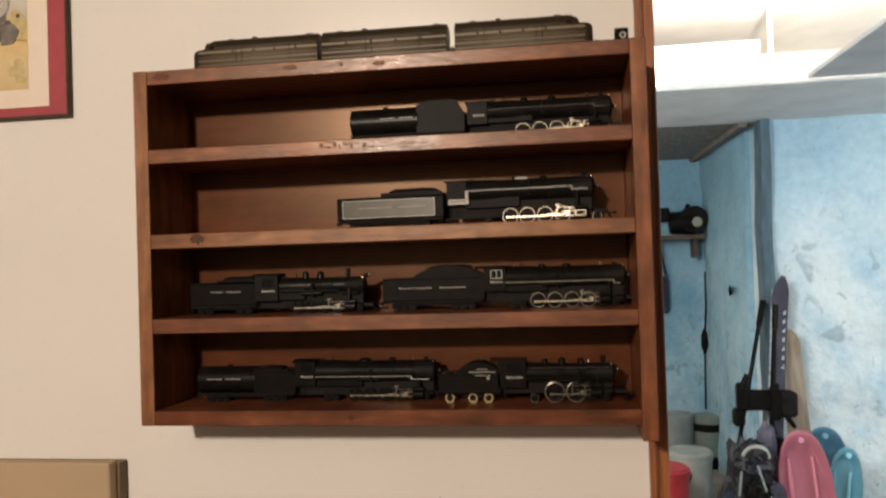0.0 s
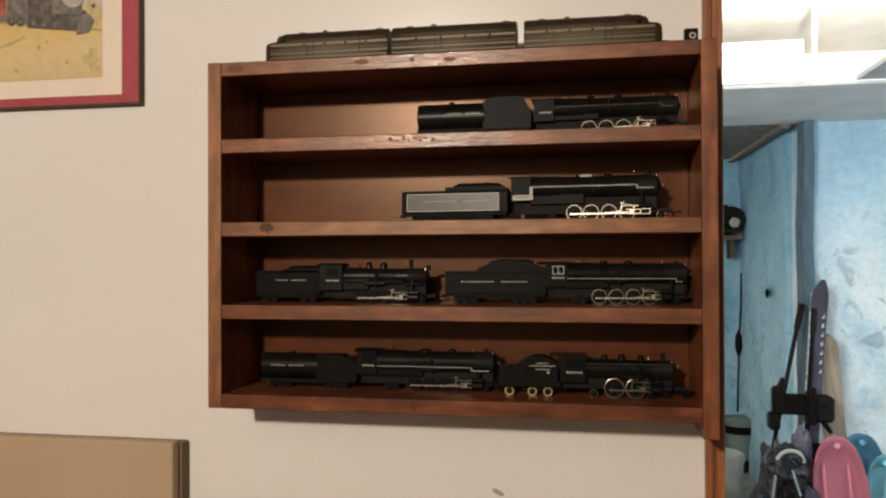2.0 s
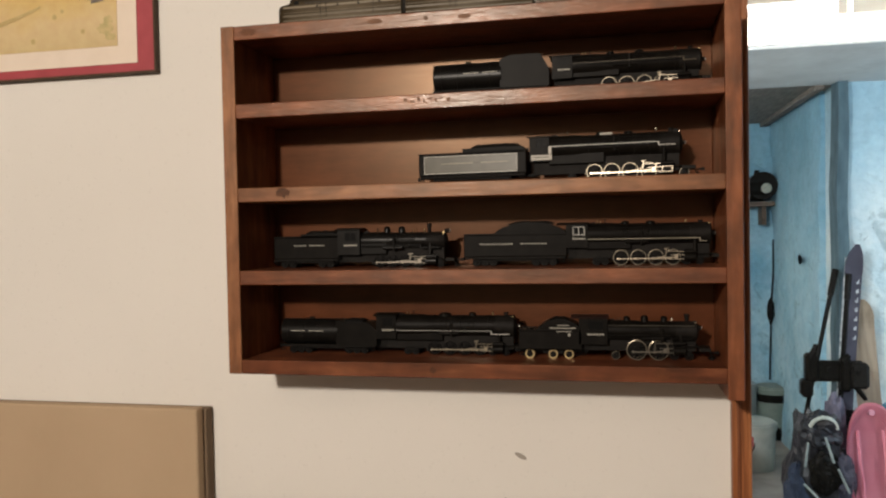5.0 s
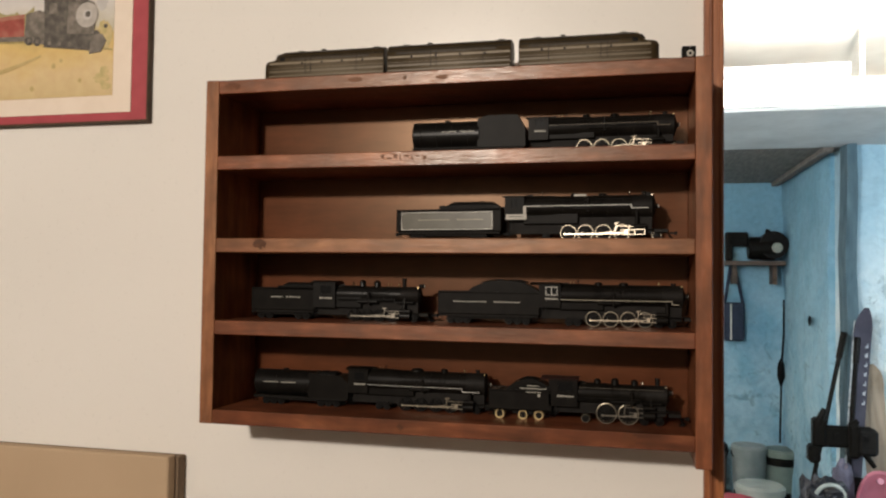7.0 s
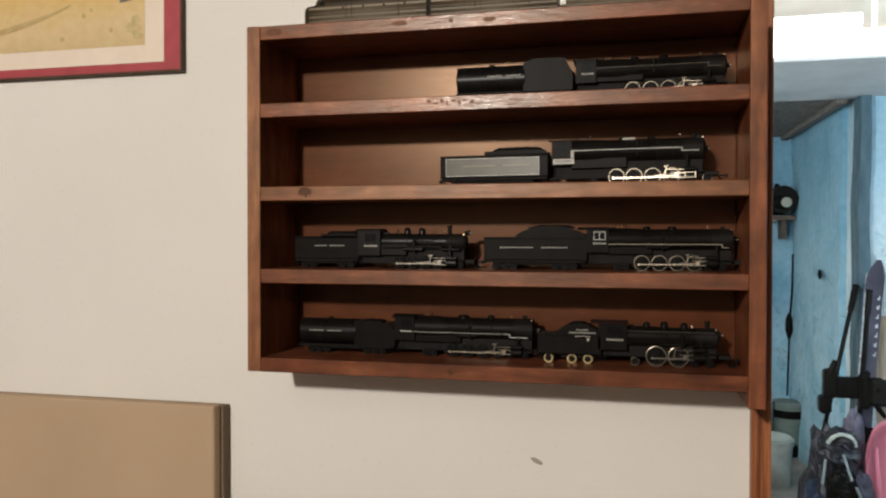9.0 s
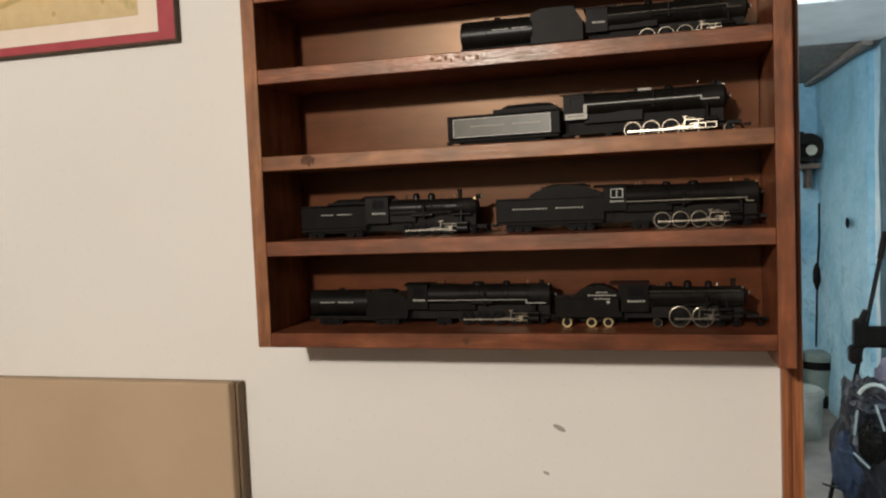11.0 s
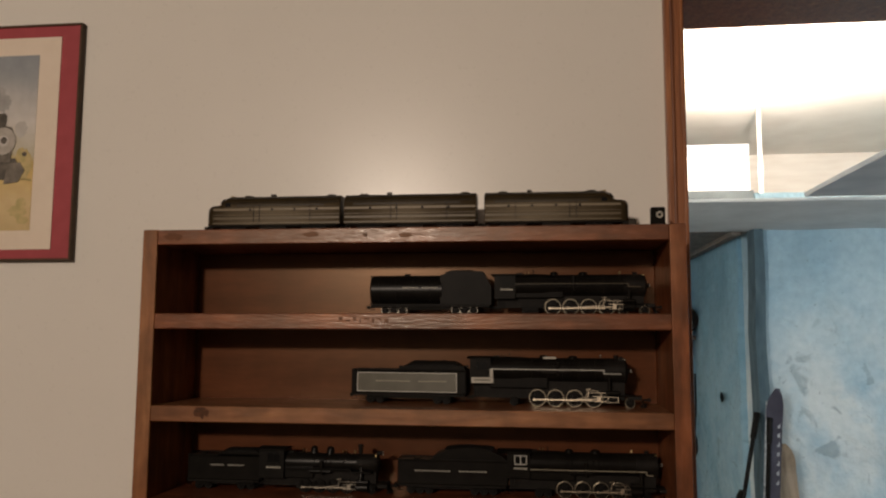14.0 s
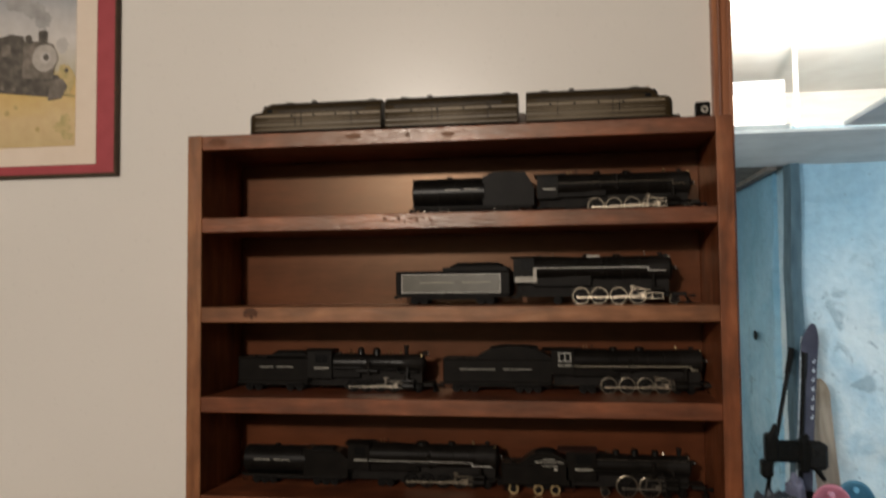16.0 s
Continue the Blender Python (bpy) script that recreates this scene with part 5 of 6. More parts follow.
part("painted_tender", flat([(PX - 0.168, 0.094), (PX - 0.127, 0.088), (PX - 0.127, 0.141), (PX - 0.140, 0.146), (PX - 0.165, 0.141)], -0.0017), INK_MID, land)
part("painted_gear", flat([(PX - 0.130, 0.084), (PX - 0.060, 0.076), (PX - 0.028, 0.072), (PX - 0.018, 0.090), (PX - 0.028, 0.106), (PX - 0.128, 0.106)], -0.0018), INK, land)
part("painted_boiler", flat([(PX - 0.090, 0.104), (PX - 0.036, 0.100), (PX - 0.031, 0.140), (PX - 0.036, 0.152), (PX - 0.052, 0.157), (PX - 0.090, 0.160)], -0.0020), INK_MID, land, "dark steam engine in the print")
part("painted_cab", flat([(PX - 0.128, 0.100), (PX - 0.086, 0.098), (PX - 0.084, 0.166), (PX - 0.104, 0.171), (PX - 0.131, 0.165)], -0.0021), INK, land)
part("painted_window", flat([(PX - 0.120, 0.138), (PX - 0.106, 0.137), (PX - 0.106, 0.155), (PX - 0.120, 0.155)], -0.0022), INK_MID, land)
part("painted_dome", flat([(PX - 0.082, 0.156), (PX - 0.070, 0.155), (PX - 0.071, 0.166), (PX - 0.076, 0.169), (PX - 0.081, 0.166)], -0.0021), INK, land)
part("painted_stack", flat([(PX - 0.060, 0.152), (PX - 0.047, 0.150), (PX - 0.045, 0.171), (PX - 0.049, 0.174), (PX - 0.060, 0.173)], -0.0021), INK, land)
part("painted_pilot", flat([(PX - 0.044, 0.068), (PX - 0.022, 0.071), (PX - 0.012, 0.088), (PX - 0.020, 0.100), (PX - 0.040, 0.098)], -0.0021), INK_MID, land)
for wx, wz in ((-0.158, 0.096), (-0.142, 0.094), (-0.118, 0.090), (-0.100, 0.088), (-0.080, 0.086)):
    round_ink("painted_wheel", PX + wx, wz, 0.0075, -0.0022, INK)
    round_ink("painted_hub", PX + wx, wz, 0.0035, -0.0023, INK_MID)
round_ink("smokebox_front", PX - 0.049, 0.132, 0.0205, -0.0024, INK_GREY)
round_ink("smokebox_ring", PX - 0.048, 0.132, 0.0085, -0.0025, INK_SMOKE)
round_ink("smokebox_plate", PX - 0.047, 0.133, 0.0050, -0.0026, INK)
round_ink("painted_lamp", PX - 0.014, 0.112, 0.0035, -0.0022, INK)
INK_GREEN = varied("ink_dull_olive", [(0.3, (0.30, 0.26, 0.11)), (0.7, (0.44, 0.38, 0.19))], size=70, detail=8, rough=(0.6, 0.7))
INK_SHRUB = varied("ink_faint_olive", [(0.35, (0.48, 0.39, 0.17)), (0.65, (0.64, 0.49, 0.24))], size=90, detail=9, rough=(0.6, 0.7))
INK_TAN = varied("ink_tan", [(0.3, (0.46, 0.33, 0.13)), (0.7, (0.56, 0.42, 0.19))], size=60, rough=(0.6, 0.7))


def ragged(x0, x1, z0, z1, y, seed, n=40):
    """A painted patch with a level foot and an uneven top."""
    up = [(x0 + (x1 - x0) * k / n, z0 + (z1 - z0) * (0.8 + 0.25 * noise.noise(Vector((k * 0.21, seed, 0))) + 0.08 * noise.noise(Vector((k * 0.9, seed, 2))))) for k in range(n + 1)]
    return flat(up + [(x1, z0), (x0, z0)], y)


part("hedge", ragged(0.001, PX - 0.150, 0.098, 0.156, -0.00125, 31), INK_GREEN, land, "dull olive hedge in the print")
for k, (cx, cz, rx, rz) in enumerate(((PX - 0.013, 0.098, 0.010, 0.022), (PX - 0.020, 0.112, 0.007, 0.010), (PX - 0.020, 0.028, 0.014, 0.009), (PX - 0.015, 0.040, 0.008, 0.008), (PX - 0.012, 0.015, 0.009, 0.006))):
    part("shrub", blot(cx, cz, rx, rz, -0.00130 - 0.00004 * k, 50 + k, 22), INK_SHRUB, land)
for k, (cx, cz, r) in enumerate(((PX - 0.110, 0.052, 0.004), (PX - 0.060, 0.026, 0.0035), (PX - 0.150, 0.016, 0.004), (PX - 0.096, 0.060, 0.003))):
    part("weed", blot(cx, cz, r, r * 1.1, -0.0014 - 0.00003 * k, 41 + k, 14), INK_TAN, land)
part("wagon_foot", flat([(PX - 0.36, 0.102), (PX - 0.168, 0.096), (PX - 0.168, 0.104), (PX - 0.36, 0.109)], -0.00165), INK_MID, land)
part("wagon_top", flat([(PX - 0.30, 0.129), (PX - 0.168, 0.134), (PX - 0.168, 0.141), (PX - 0.30, 0.134)], -0.00165), INK_RED_PALE, land)
bend = [(PX - 0.36 + 0.225 * u, 0.020 + 0.048 * u ** 1.8) for u in np.linspace(0, 1, 14)]
part("cart_track", flat(bend + [(x, z + 0.0035 + 0.006 * (1 - abs(2 * k / 13 - 1))) for k, (x, z) in list(enumerate(bend))[::-1]], -0.00140), INK_TAN, land)


# ---- basement things ----
# Shaded strip at the alcove's edge, built as a dark grey-blue post.
EDGE_SHADE = varied("shaded_edge_strip", [(0.3, (0.035, 0.070, 0.09)), (0.7, (0.08, 0.135, 0.165))], scale=(8, 8, 2), size=4, rough=(0.7, 0.9), bump=0.6, bump_size=30)


def shade_strip_post():
    bm = bmesh.new()
    rings = []
    for k in range(25):
        z = LINTEL_Z * k / 24
        wd = 0.032 + 0.012 * (1 - k / 24) + 0.008 * noise.noise(Vector((0, 0, z * 5)))
        cx = 1.630 + 0.010 * noise.noise(Vector((3, 1, z * 2.2)))
        rings.append([(cx - wd, BW + 0.06, z), (cx - wd * 0.7, BW - 0.045, z), (cx + wd * 0.7, BW - 0.05, z), (cx + wd, BW + 0.06, z)])
    return loft(rings)


solid("post", shade_strip_post(), EDGE_SHADE, "added dark grey-blue post for the shaded strip at the alcove edge", "post", "structure")
GREYDUCT = varied("grey_painted_board", [(0.3, (0.30, 0.32, 0.34)), (0.7, (0.40, 0.42, 0.43))], size=6, rough=(0.6, 0.8))
SLAB = varied("pale_grey_blue_plaster", [(0.3, (0.46, 0.48, 0.48)), (0.7, (0.58, 0.61, 0.61))], size=4, rough=(0.7, 0.9), bump=0.4, bump_size=24, fine=0.15)
solid("slab_ceiling", box_bm(0.3, 4.05, SLAB_Y, BW + 0.058, LINTEL_Z - 0.012, LINTEL_Z + 0.002, 0.003), SLAB, "low pale grey-blue plaster slab above the blue wall", "ceiling", "structure")
solid("overhead_board", box_bm(1.585, 4.05, 0.6, SLAB_Y + 0.01, LINTEL_Z + 0.006, LINTEL_Z + 0.026, 0.003), GREYDUCT, "grey overhead board reaching out from the slab ceiling", "board", "structure")
PIPE = varied("white_painted_pipe", [(0.3, (0.5, 0.47, 0.43)), (0.7, (0.62, 0.6, 0.56))], size=20, rough=(0.4, 0.6))
solid("cross_beam", box_bm(-0.5, 2.10, 5.20, 5.32, 2.985, 3.075, 0.004), GREYDUCT, "grey painted ceiling beam", "beam", "structure")
WHITEBOARD = varied("white_painted_boards", [(0.3, (0.70, 0.67, 0.62)), (0.7, (0.80, 0.78, 0.73))], scale=(1, 1, 5), size=4, rough=(0.5, 0.7), bump=0.2)
solid("partition", box_bm(-0.5, 2.10, 5.225, 5.275, 0.0, 2.984), WHITEBOARD, "white painted board partition under the beam", "partition", "structure")
pipe = thing("standpipe", "pale painted standpipe beside the partition", "pipe", pose(2.135, 5.05, 0))
part("riser", bm_of(rods=[((0, 0, 0), (0, 0, 3.3), 0.016, None, 16)]), PIPE, pipe, smooth=True)
part("collar", bm_of(rods=[((0, 0, 2.80), (0, 0, 2.86), 0.022, None, 16)]), PIPE, pipe, smooth=True)
soffit_trim = solid("soffit_trim", box_bm(SIDE_X - 0.075, SIDE_X - 0.025, BW + 0.07, BACK, LINTEL_Z - 0.032, LINTEL_Z - 0.003, 0.006), SOFFIT, "dark wooden batten along the alcove top", "batten", "structure")

DARKMARK = mat("dark_damp_patch", (0.05, 0.09, 0.12), 0.8)


def side_mark(y, z, ry, rz, material, seed, name="plaster_mark", label="small dark patch in the blue plaster"):
    bm = bmesh.new()
    n = 16
    bm.faces.new([bm.verts.new((0, ry * math.cos(i * math.tau / n) * (1 + 0.35 * noise.noise(Vector((i * 0.8, seed, 1)))), rz * math.sin(i * math.tau / n) * (1 + 0.35 * noise.noise(Vector((i * 0.8, seed, 6)))))) for i in range(n)])
    bmesh.ops.solidify(bm, geom=bm.faces[:], thickness=0.022)
    solid(name, bm, material, label, "mark", "structure", m=pose(SIDE_X - 0.024, y, z))


side_mark(4.017, 1.255, 0.05, 0.03, DARKMARK, 1)
wire = thing("cable", "thin dark cable hanging down the alcove corner", "cable", pose(1.555, 4.70, 0.38))
pts = [(0.0, 0.16, 0.0), (0.004, 0.14, 0.3), (-0.004, 0.07, 0.52), (0.004, 0.03, 0.75), (0.0, 0.0, 0.98)]
part("cord", bm_of(rods=[(p, q, 0.007, None, 6) for p, q in zip(pts, pts[1:])]), STEEL_DARK, wire)
part("plug", lathe_x([(-0.09, 0.006), (-0.05, 0.022), (0.03, 0.026), (0.09, 0.008)], 0, 14), STEEL_DARK, wire, smooth=True).matrix_local = pose(-0.005, 0.08, 0.49, 0, 90, 0)

GLOW = bpy.data.materials.new("lit_bulb")
GLOW.use_nodes = True
GLOW.node_tree.nodes["Principled BSDF"].inputs["Emission Color"].default_value = (1, 0.93, 0.84, 1)
GLOW.node_tree.nodes["Principled BSDF"].inputs["Emission Strength"].default_value = 40
bulb = thing("light_bulb", "bare lit bulb hanging under the basement ceiling", "lamp", pose(1.98, 3.78, 3.05))
part("globe", lathe_x([(-0.03, 0.012), (-0.01, 0.030), (0.015, 0.034), (0.035, 0.028), (0.048, 0.010)], 0), GLOW, bulb, smooth=True).rotation_euler = (0, radians(90), 0)
part("socket", bm_of(rods=[((0, 0, 0.02), (0, 0, 0.08), 0.02, None, 14)]), PIPE, bulb, smooth=True)
part("cord", bm_of(rods=[((0, 0, 0.08), (0, 0, 0.28), 0.004, None, 8)]), BLACK, bulb)

GREENPAIL = varied("dull_green_pail", [(0.3, (0.11, 0.145, 0.125)), (0.7, (0.18, 0.215, 0.185))], size=9, rough=(0.4, 0.6))
GREYPAIL = varied("grey_pail", [(0.3, (0.16, 0.19, 0.185)), (0.7, (0.26, 0.285, 0.275))], size=9, rough=(0.4, 0.6))
WHITEPAIL = varied("white_plastic_tub", [(0.3, (0.28, 0.30, 0.27)), (0.7, (0.46, 0.48, 0.43))], size=9, rough=(0.35, 0.5))
REDPLASTIC = varied("red_plastic", [(0.3, (0.42, 0.03, 0.04)), (0.7, (0.50, 0.05, 0.06))], size=10, rough=(0.3, 0.45))


def pail(label, m, r, h, material, lid=None, band=None):
    ob = thing("pail", label, "bucket", m, "pails in the alcove")
    part("body", bm_of(rods=[((0, 0, 0), (0, 0, h), r * 0.9, r, 28)]), material, ob, smooth=True)
    part("rim", bm_of(rods=[((0, 0, h - 0.03), (0, 0, h + 0.004), r * 1.04, None, 28)]), lid or material, ob, smooth=True)
    part("lid", bm_of(rods=[((0, 0, h + 0.004), (0, 0, h + 0.016), r * 0.97, r * 0.93, 28)]), lid or material, ob, smooth=True)
    pts = [(r * 1.05 * math.cos(a), -0.02 - 0.03 * math.sin(a), h - 0.02 - 0.09 * math.sin(a)) for a in np.linspace(0, math.pi, 12)]
    part("bail", bm_of(rods=[((*p,), (*q,), 0.004, None, 6) for p, q in zip(pts, pts[1:])]), STEEL_DARK, ob)
    if band:
        part("label_band", bm_of(rods=[((0, 0, h * 0.25), (0, 0, h * 0.75), r * 0.94, r * 0.985, 28)]), band, ob, smooth=True)
    return ob


pail("dull grey metal pail standing in the alcove", pose(1.34, 4.75, 0), 0.112, 0.36, GREYPAIL, GREYPAIL)
pail("dark green pail with a pale label, standing in the alcove", pose(1.555, 4.78, 0), 0.115, 0.34, BLACK, GREENPAIL, GREENPAIL)
pail("dark rusty pail beside the grey one", pose(1.10, 4.78, 0), 0.105, 0.36, OLDWOOD, STEEL_DARK)
pail("white plastic tub in front of the pails", pose(1.305, 4.05, 0), 0.138, 0.270, WHITEPAIL, WHITEPAIL)
pail("red plastic bucket beside the white tub", pose(1.100, 3.55, 0), 0.13, 0.30, REDPLASTIC, REDPLASTIC)

BAGBLUE = varied("dark_blue_cloth", [(0.3, (0.008, 0.014, 0.032)), (0.7, (0.016, 0.027, 0.055))], size=40, rough=(0.7, 0.9), bump=0.4, bump_size=80)
bag = thing("shoulder_bag", "dark blue cloth bag hanging by its strap on the alcove wall", "bag", pose(1.262, BACK - 0.075, 1.06))
part("pouch", box_bm(-0.075, 0.075, -0.045, 0.045, 0, 0.27, 0.03), BAGBLUE, bag, smooth=True)
part("piping", bm_of(rods=[((-0.02, -0.047, 0.01), (-0.02, -0.047, 0.26), 0.005, None, 8)]), WHITE_LINE, bag)
part("strap", bm_of(rods=[((-0.06, 0, 0.25), (-0.015, 0.03, 0.52), 0.011, None, 8), ((0.065, 0, 0.25), (0.015, 0.03, 0.52), 0.011, None, 8), ((-0.015, 0.03, 0.52), (0.015, 0.03, 0.52), 0.011, None, 8)]), BAGBLUE, bag)
part("hook", bm_of(rods=[((0, 0.03, 0.515), (0, 0.095, 0.515), 0.006, None, 8)]), STEEL_DARK, bag)

tool = thing("power_tool", "black power tool resting on a small wall shelf", "tool", pose(1.45, BACK - 0.13, 1.62))
part("bracket_shelf", bm_of((-0.26, 0.13, -0.11, 0.125, -0.03, 0.0), (-0.2, -0.17, -0.02, 0.125, -0.16, -0.03), (0.06, 0.09, -0.02, 0.125, -0.16, -0.03)), OLDWOOD, tool, "dark bracket shelf")
part("motor", bm_of(rods=[((-0.10, -0.02, 0.09), (0.07, -0.02, 0.09), 0.075, 0.085, 18)]), BLACK, tool, smooth=True)
part("grip", bm_of((-0.23, -0.10, -0.05, 0.02, 0.10, 0.20), (-0.25, -0.20, -0.05, 0.02, 0.0, 0.20), bevel=0.01), BLACK, tool)
part("guard", bm_of(rods=[((0.06, -0.09, 0.11), (0.06, 0.03, 0.11), 0.095, None, 22)]), SOOT, tool, smooth=True)
part("front_cap", bm_of(rods=[((0.075, -0.115, 0.09), (0.075, -0.09, 0.09), 0.035, 0.04, 18)]), NICKEL, tool, "shiny metal cap", smooth=True)
part("knob", bm_of(rods=[((0.02, -0.02, 0.15), (0.03, -0.03, 0.22), 0.02, 0.016, 12)]), BLACK, tool, smooth=True)

PURPLE = varied("purple_ski_lacquer", [(0.3, (0.030, 0.030, 0.044)), (0.7, (0.062, 0.058, 0.080))], size=8, rough=(0.4, 0.55), spec=0.25)
TAN = varied("tan_wood_ski", [(0.3, (0.20, 0.15, 0.10)), (0.7, (0.32, 0.25, 0.18))], scale=(8, 8, 1), size=5, rough=(0.4, 0.6))


SKI_LETTER = mat("worn_pale_lettering", (0.42, 0.44, 0.46), 0.6)
SKI_EDGE = varied("scuffed_white_edge", [(0.35, (0.16, 0.17, 0.18)), (0.65, (0.52, 0.54, 0.54))], scale=(1, 1, 14), size=3, rough=(0.4, 0.6))


def ski(label, base, tip, width, material, edge, letters=False):
    """A ski that leans against the wall, standing on the floor."""
    base, tip = Vector(base), Vector(tip)
    up = (tip - base).normalized()
    side = up.cross(Vector((0, 1, 0))).normalized()
    out = up.cross(side).normalized()
    m = Matrix((side, out, up)).transposed().to_4x4()
    m.translation = base
    ln = (tip - base).length
    ob = thing("ski", label, "ski", m, "skis against the wall")
    rows = []
    for k in range(31):
        u = 1 - (1 - k / 30) ** 1.7
        z = ln * u
        wd = width / 2 * (1.0 - 0.16 * math.sin(math.pi * u)) * (1 if u < 0.91 else max(0.10, 1 - ((u - 0.91) / 0.09) ** 2) ** 0.6)
        bend = 0.05 * max(0.0, (u - 0.86) / 0.14) ** 2
        rows.append([(-wd, bend - 0.006, z), (wd, bend - 0.006, z), (wd, bend + 0.006, z), (-wd, bend + 0.006, z)])
    if out.y > 0:
        rows = [[(x, -y, z) for x, y, z in r] for r in rows]
    s = -1 if out.y > 0 else 1
    part("blade", loft(rows), material, ob)
    face = s * 0.0075
    if letters:
        part("edge", bm_of((width / 2 * 0.80, width / 2 * 0.98, face - 0.0012, face + 0.0012, ln * 0.45, ln * 0.955)), edge, ob, "worn white edge strip")
        for i in range(7):
            z = ln * (0.665 + 0.033 * i)
            part("letter", bm_of((-width * 0.34, -width * 0.20, face - 0.0010, face + 0.0010, z, z + 0.010 + 0.006 * (i % 2)), (-width * 0.34, -width * 0.29, face - 0.0010, face + 0.0010, z, z + 0.022)), SKI_LETTER, ob, "pale letter")
    else:
        part("edge", bm_of((width / 2 * 0.80, width / 2 * 0.92, face - 0.0012, face + 0.0012, ln * 0.45, ln * 0.90)), edge, ob)
    part("binding", bm_of((-width * 0.4, width * 0.4, min(face, face + s * 0.03), max(face, face + s * 0.03), ln * 0.30, ln * 0.42)), BLACK, ob)
    return ob


ski("purple ski with pale lettering, leaning on the blue wall", (1.525, 3.05, 0.0), (1.668, 3.265, 1.352), 0.086, PURPLE, SKI_EDGE, True)
ski("tan wooden ski leaning behind the purple one", (1.745, 3.10, 0.0), (1.690, 3.290, 1.08), 0.125, TAN, TAN)


def pole(label, base, tip):
    base, tip = Vector(base), Vector(tip)
    ob = thing("ski_pole", label, "ski pole", Matrix.Translation(base), "ski poles")
    d = tip - base
    part("shaft", bm_of(rods=[((0, 0, 0), (*d,), 0.010, 0.011, 10)]), BLACK, ob)
    part("grip", bm_of(rods=[((*(d * 0.90),), (*d,), 0.015, 0.017, 12)]), BLACK, ob)
    part("basket", bm_of(rods=[((*(d * 0.06),), (*(d * 0.066),), 0.045, None, 16)]), BLACK, ob)


pole("black ski pole leaning on the wall", (1.258, 2.96, 0.0), (1.583, 3.275, 1.235))
pole("black ski pole leaning beside the skis", (1.50, 3.02, 0.0), (1.632, 3.24, 1.215))

rack = thing("ski_bracket", "black plastic bracket clasped round the skis and poles", "bracket", pose(1.53, 3.10, 0.74))
part("bar", bm_of((-0.10, 0.13, -0.030, 0.012, -0.03, 0.07), bevel=0.012), BLACK, rack)
part("clamp", bm_of((-0.135, -0.075, -0.045, 0.02, -0.03, 0.105), bevel=0.012), BLACK, rack)
part("clamp", bm_of((-0.155, -0.10, -0.045, 0.02, -0.105, -0.02), bevel=0.012), BLACK, rack)
part("clamp", bm_of((0.02, 0.07, -0.045, 0.02, -0.075, 0.085), bevel=0.012), BLACK, rack)
part("jaw", bm_of((0.06, 0.145, -0.05, 0.0, -0.06, 0.065), bevel=0.014), SOOT, rack)
for bp in ((-0.03, -0.036, 0.03), (0.09, -0.058, 0.02)):
    part("bolt", bm_of(rods=[(bp, (bp[0], bp[1] + 0.009, bp[2]), 0.012, None, 12)]), STEEL_DARK, rack)
for p, q, r0, r1 in (((-0.11, -0.03, 0.08), (-0.085, -0.035, 0.15), 0.020, 0.012), ((0.03, -0.03, 0.07), (0.06, -0.03, 0.10), 0.018, 0.012), ((0.09, -0.03, -0.05), (0.13, -0.03, -0.11), 0.015, 0.010)):
    part("lever", bm_of(rods=[(p, q, r0, r1, 10)]), BLACK, rack, smooth=True)
part("strap", bm_of(rods=[((-0.12, 0.0, -0.10), (-0.05, 0.0, -0.74), 0.006, None, 8)]), BLACK, rack)


def lumpy(cx, cy, cz, rx, ry, rz, seed, amp=0.18, nu=28, nv=18):
    bm = bmesh.new()
    bmesh.ops.create_uvsphere(bm, u_segments=nu, v_segments=nv, radius=1)
    for v in bm.verts:
        k = 1 + amp * noise.noise(v.co * 1.8 + Vector((seed, 0, 0))) + 0.5 * amp * noise.noise(v.co * 5 + Vector((0, seed, 0)))
        v.co = Vector((cx + v.co.x * rx * k, cy + v.co.y * ry * k, max(0.0, cz + v.co.z * rz * k)))
    return bm


DUFFEL = varied("black_and_purple_nylon", [(0.35, (0.007, 0.007, 0.010)), (0.60, (0.012, 0.011, 0.015)), (0.78, (0.030, 0.026, 0.036))], size=14, rough=(0.35, 0.6), bump=0.6, bump_size=40)
duffel = thing("duffel_bag", "black nylon bag with white straps on the floor", "bag", pose(1.43, 3.00, 0))
part("body", lumpy(0, 0, 0.27, 0.135, 0.12, 0.30, 2.0, 0.34, 44, 28), DUFFEL, duffel)
part("flap", lumpy(0.0, -0.05, 0.50, 0.095, 0.09, 0.085, 6.0, 0.34, 32, 22), DUFFEL, duffel)
part("side_pocket", lumpy(-0.10, -0.07, 0.20, 0.06, 0.06, 0.14, 4.0, 0.3), BAGBLUE, duffel, "dark blue pocket")
part("side_pocket", lumpy(0.09, -0.08, 0.30, 0.055, 0.06, 0.11, 14.0, 0.3), PURPLE, duffel, "purple pocket")
part("front_pocket", lumpy(0.0, -0.11, 0.33, 0.07, 0.05, 0.09, 21.0, 0.3), BLACK, duffel)
arc = [(0.060 * math.cos(a), -0.11 - 0.02 * math.sin(a), 0.52 + 0.065 * math.sin(a)) for a in np.linspace(0.15, math.pi - 0.3, 10)]
part("handle", bm_of(rods=[((*p,), (*q,), 0.009, None, 8) for p, q in zip(arc, arc[1:])]), WHITEPAIL, duffel, "white handle")
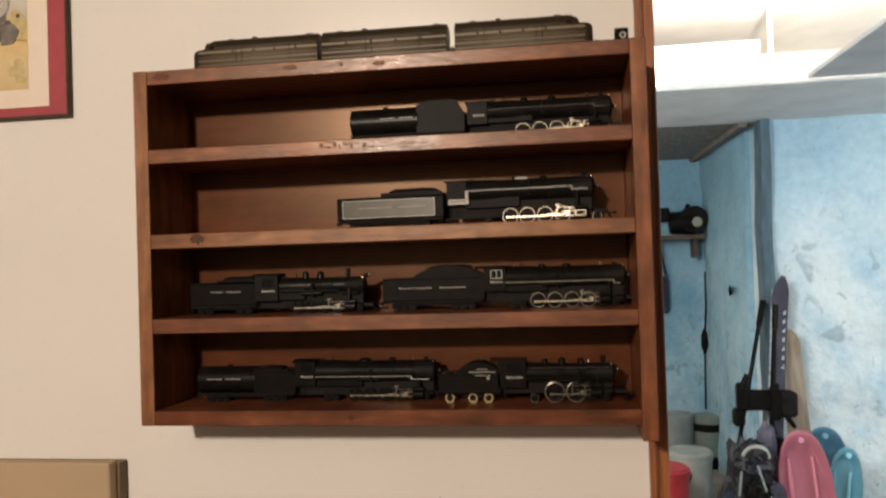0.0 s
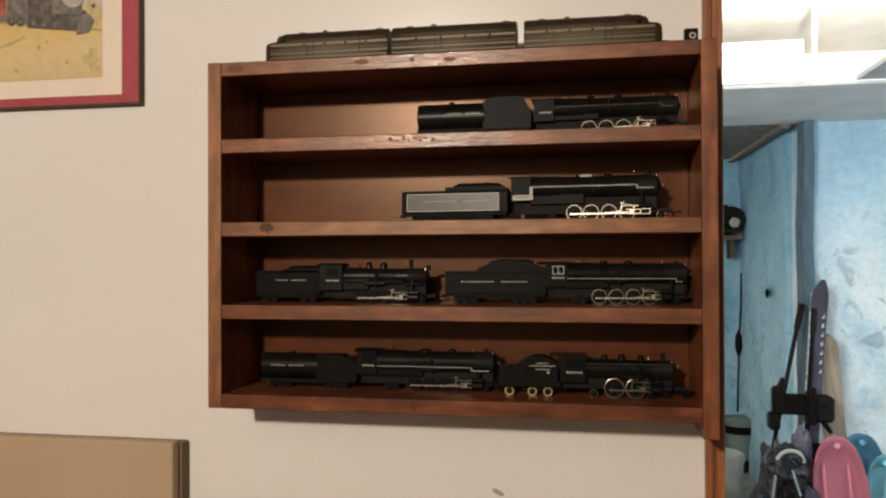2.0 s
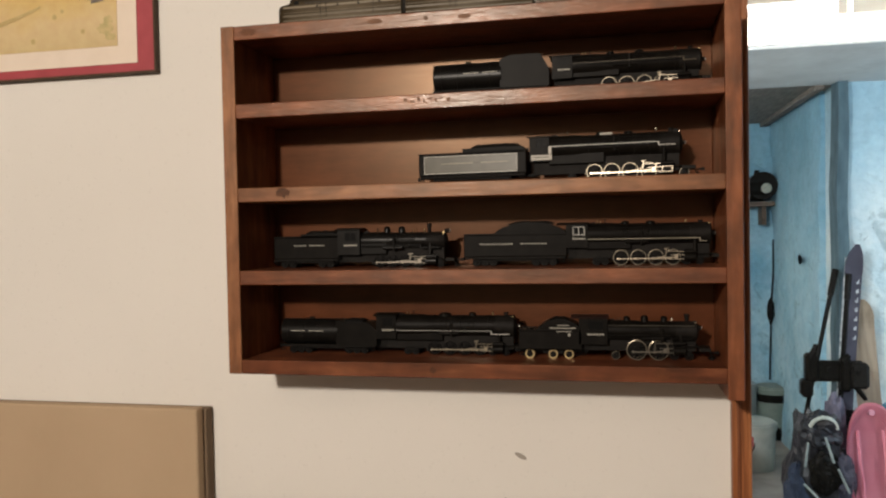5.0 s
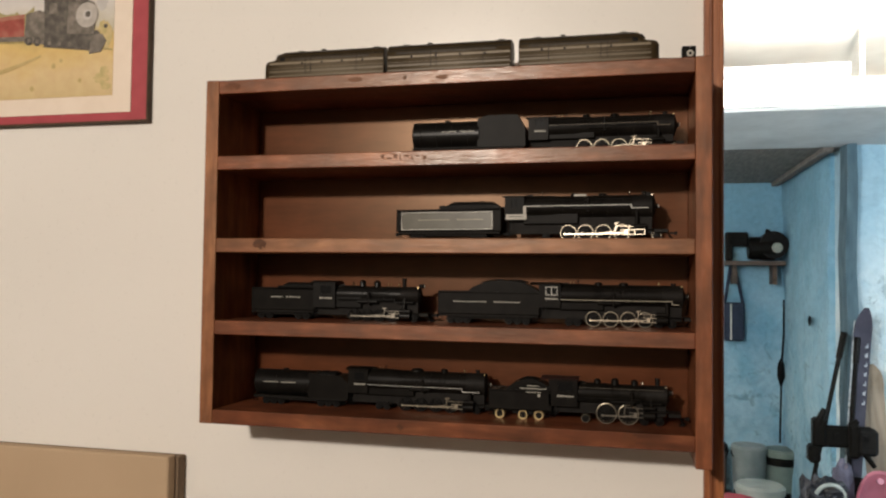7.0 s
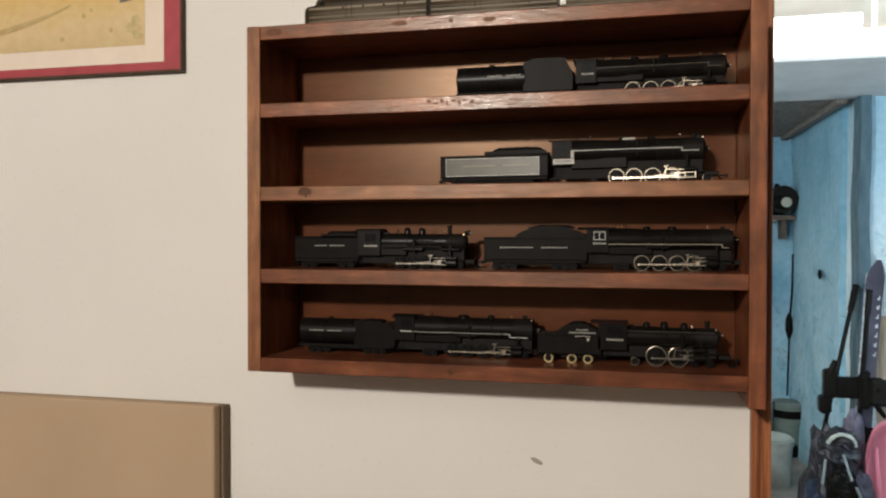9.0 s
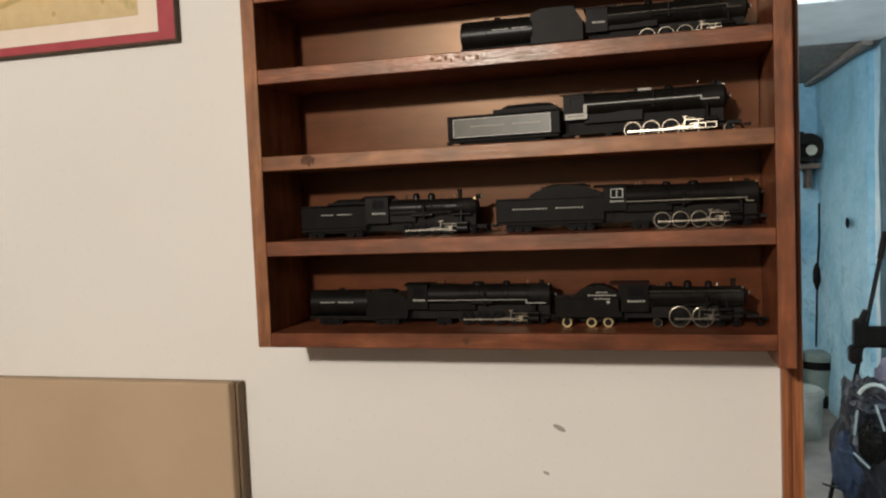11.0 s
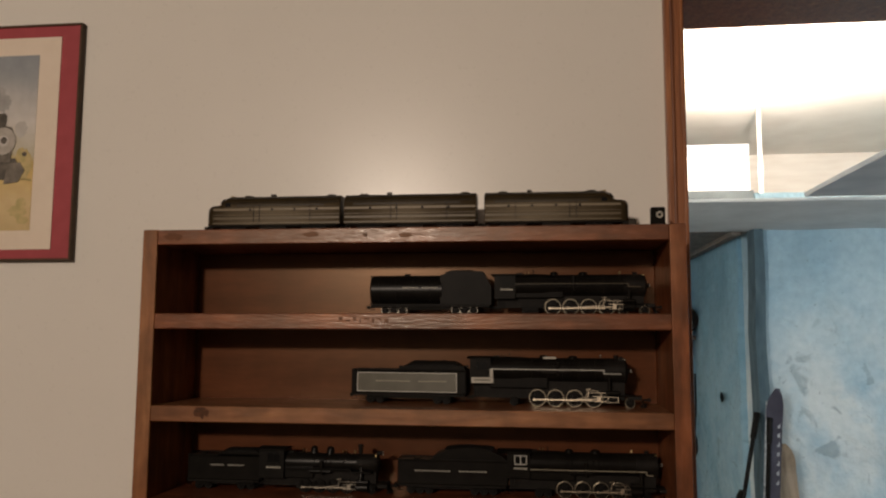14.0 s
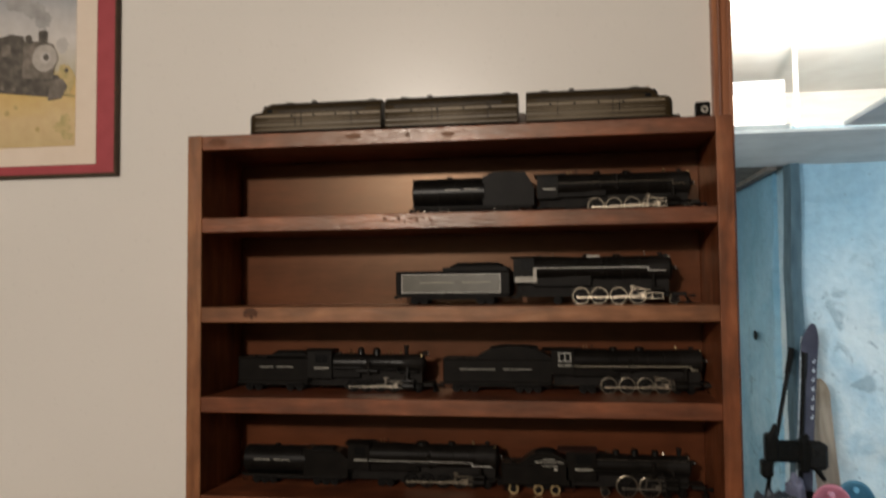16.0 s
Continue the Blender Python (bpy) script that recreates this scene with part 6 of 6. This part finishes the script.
for a, b in (((0.0, -0.150, 0.50), (0.030, -0.170, 0.39)), ((-0.07, -0.135, 0.47), (-0.085, -0.145, 0.36)), ((0.05, -0.165, 0.36), (0.10, -0.150, 0.25)), ((-0.09, -0.14, 0.28), (-0.03, -0.17, 0.22))):
    part("strap", bm_of(rods=[(a, b, 0.006, None, 8)]), GREYPAIL, duffel, "pale strap")
CLOTH = varied("faded_purple_cloth", [(0.3, (0.06, 0.055, 0.08)), (0.7, (0.15, 0.135, 0.18))], size=16, rough=(0.7, 0.9), bump=0.5, bump_size=40)
part("cloth", lumpy(0.085, 0.03, 0.50, 0.050, 0.05, 0.17, 17.0, 0.3), CLOTH, duffel, "faded purple cloth pulled out of the bag", smooth=True)

PINK = varied("pink_plastic", [(0.3, (0.66, 0.22, 0.29)), (0.7, (0.74, 0.30, 0.37))], size=5, rough=(0.3, 0.45))
EYELET = mat("dull_pink_eyelet", (0.50, 0.22, 0.28), 0.5)
SKYBLUE = varied("blue_plastic", [(0.3, (0.10, 0.27, 0.38)), (0.7, (0.16, 0.36, 0.47))], size=5, rough=(0.3, 0.45))
CYAN = varied("pale_cyan_plastic", [(0.3, (0.20, 0.50, 0.60)), (0.7, (0.28, 0.58, 0.68))], size=5, rough=(0.3, 0.45))


def sled(label, m, w, h, material, eyelet):
    """A dished plastic sled standing on end."""
    ob = thing("sled", label, "sled", m, "plastic sleds")
    bm = bmesh.new()
    n, rings = 40, []
    for s, d in ((1.0, 0.0), (0.96, -0.012), (0.90, -0.004), (0.80, 0.035), (0.55, 0.055), (0.25, 0.060)):
        ring = []
        for i in range(n):
            a = i * math.tau / n
            c, q = math.cos(a), math.sin(a)
            ring.append(bm.verts.new((w / 2 * s * math.copysign(abs(c) ** 0.85, c), d, h / 2 + h / 2 * s * math.copysign(abs(q) ** 0.85, q))))
        rings.append(ring)
    for a, b in zip(rings, rings[1:]):
        for i in range(n):
            bm.faces.new((a[i], a[(i + 1) % n], b[(i + 1) % n], b[i]))
    bm.faces.new(rings[-1])
    bmesh.ops.solidify(bm, geom=bm.faces[:], thickness=0.004)
    bmesh.ops.recalc_face_normals(bm, faces=bm.faces[:])
    part("shell", bm, material, ob, smooth=True)
    part("grip_hole", bm_of(rods=[((0.0, -0.016, h * 0.93), (0.0, 0.01, h * 0.93), 0.0135, None, 16)]), eyelet, ob, "paler grip eyelet")
    for a in (-0.22, 0.22):
        part("moulded_rib", loft([[(a * w + dx, 0.050 - 0.012 - dy, h * z) for dx, dy in ((-0.008, 0), (0.0, 0.010), (0.008, 0))] for z in (0.14, 0.3, 0.5, 0.7, 0.80)]), material, ob)
    return ob


sled("pink plastic sled standing on end against the wall", pose(1.685, 2.88, 0.0, -9, -3, 0), 0.25, 0.645, PINK, EYELET)
sled("blue plastic sled standing behind the pink one", pose(1.775, 3.06, 0.0, -8, 4, 0), 0.25, 0.625, SKYBLUE, SKYBLUE)
sled("pale cyan plastic sled leaning on the others", pose(1.785, 2.95, 0.0, -12, 12, 0), 0.17, 0.56, CYAN, CYAN)
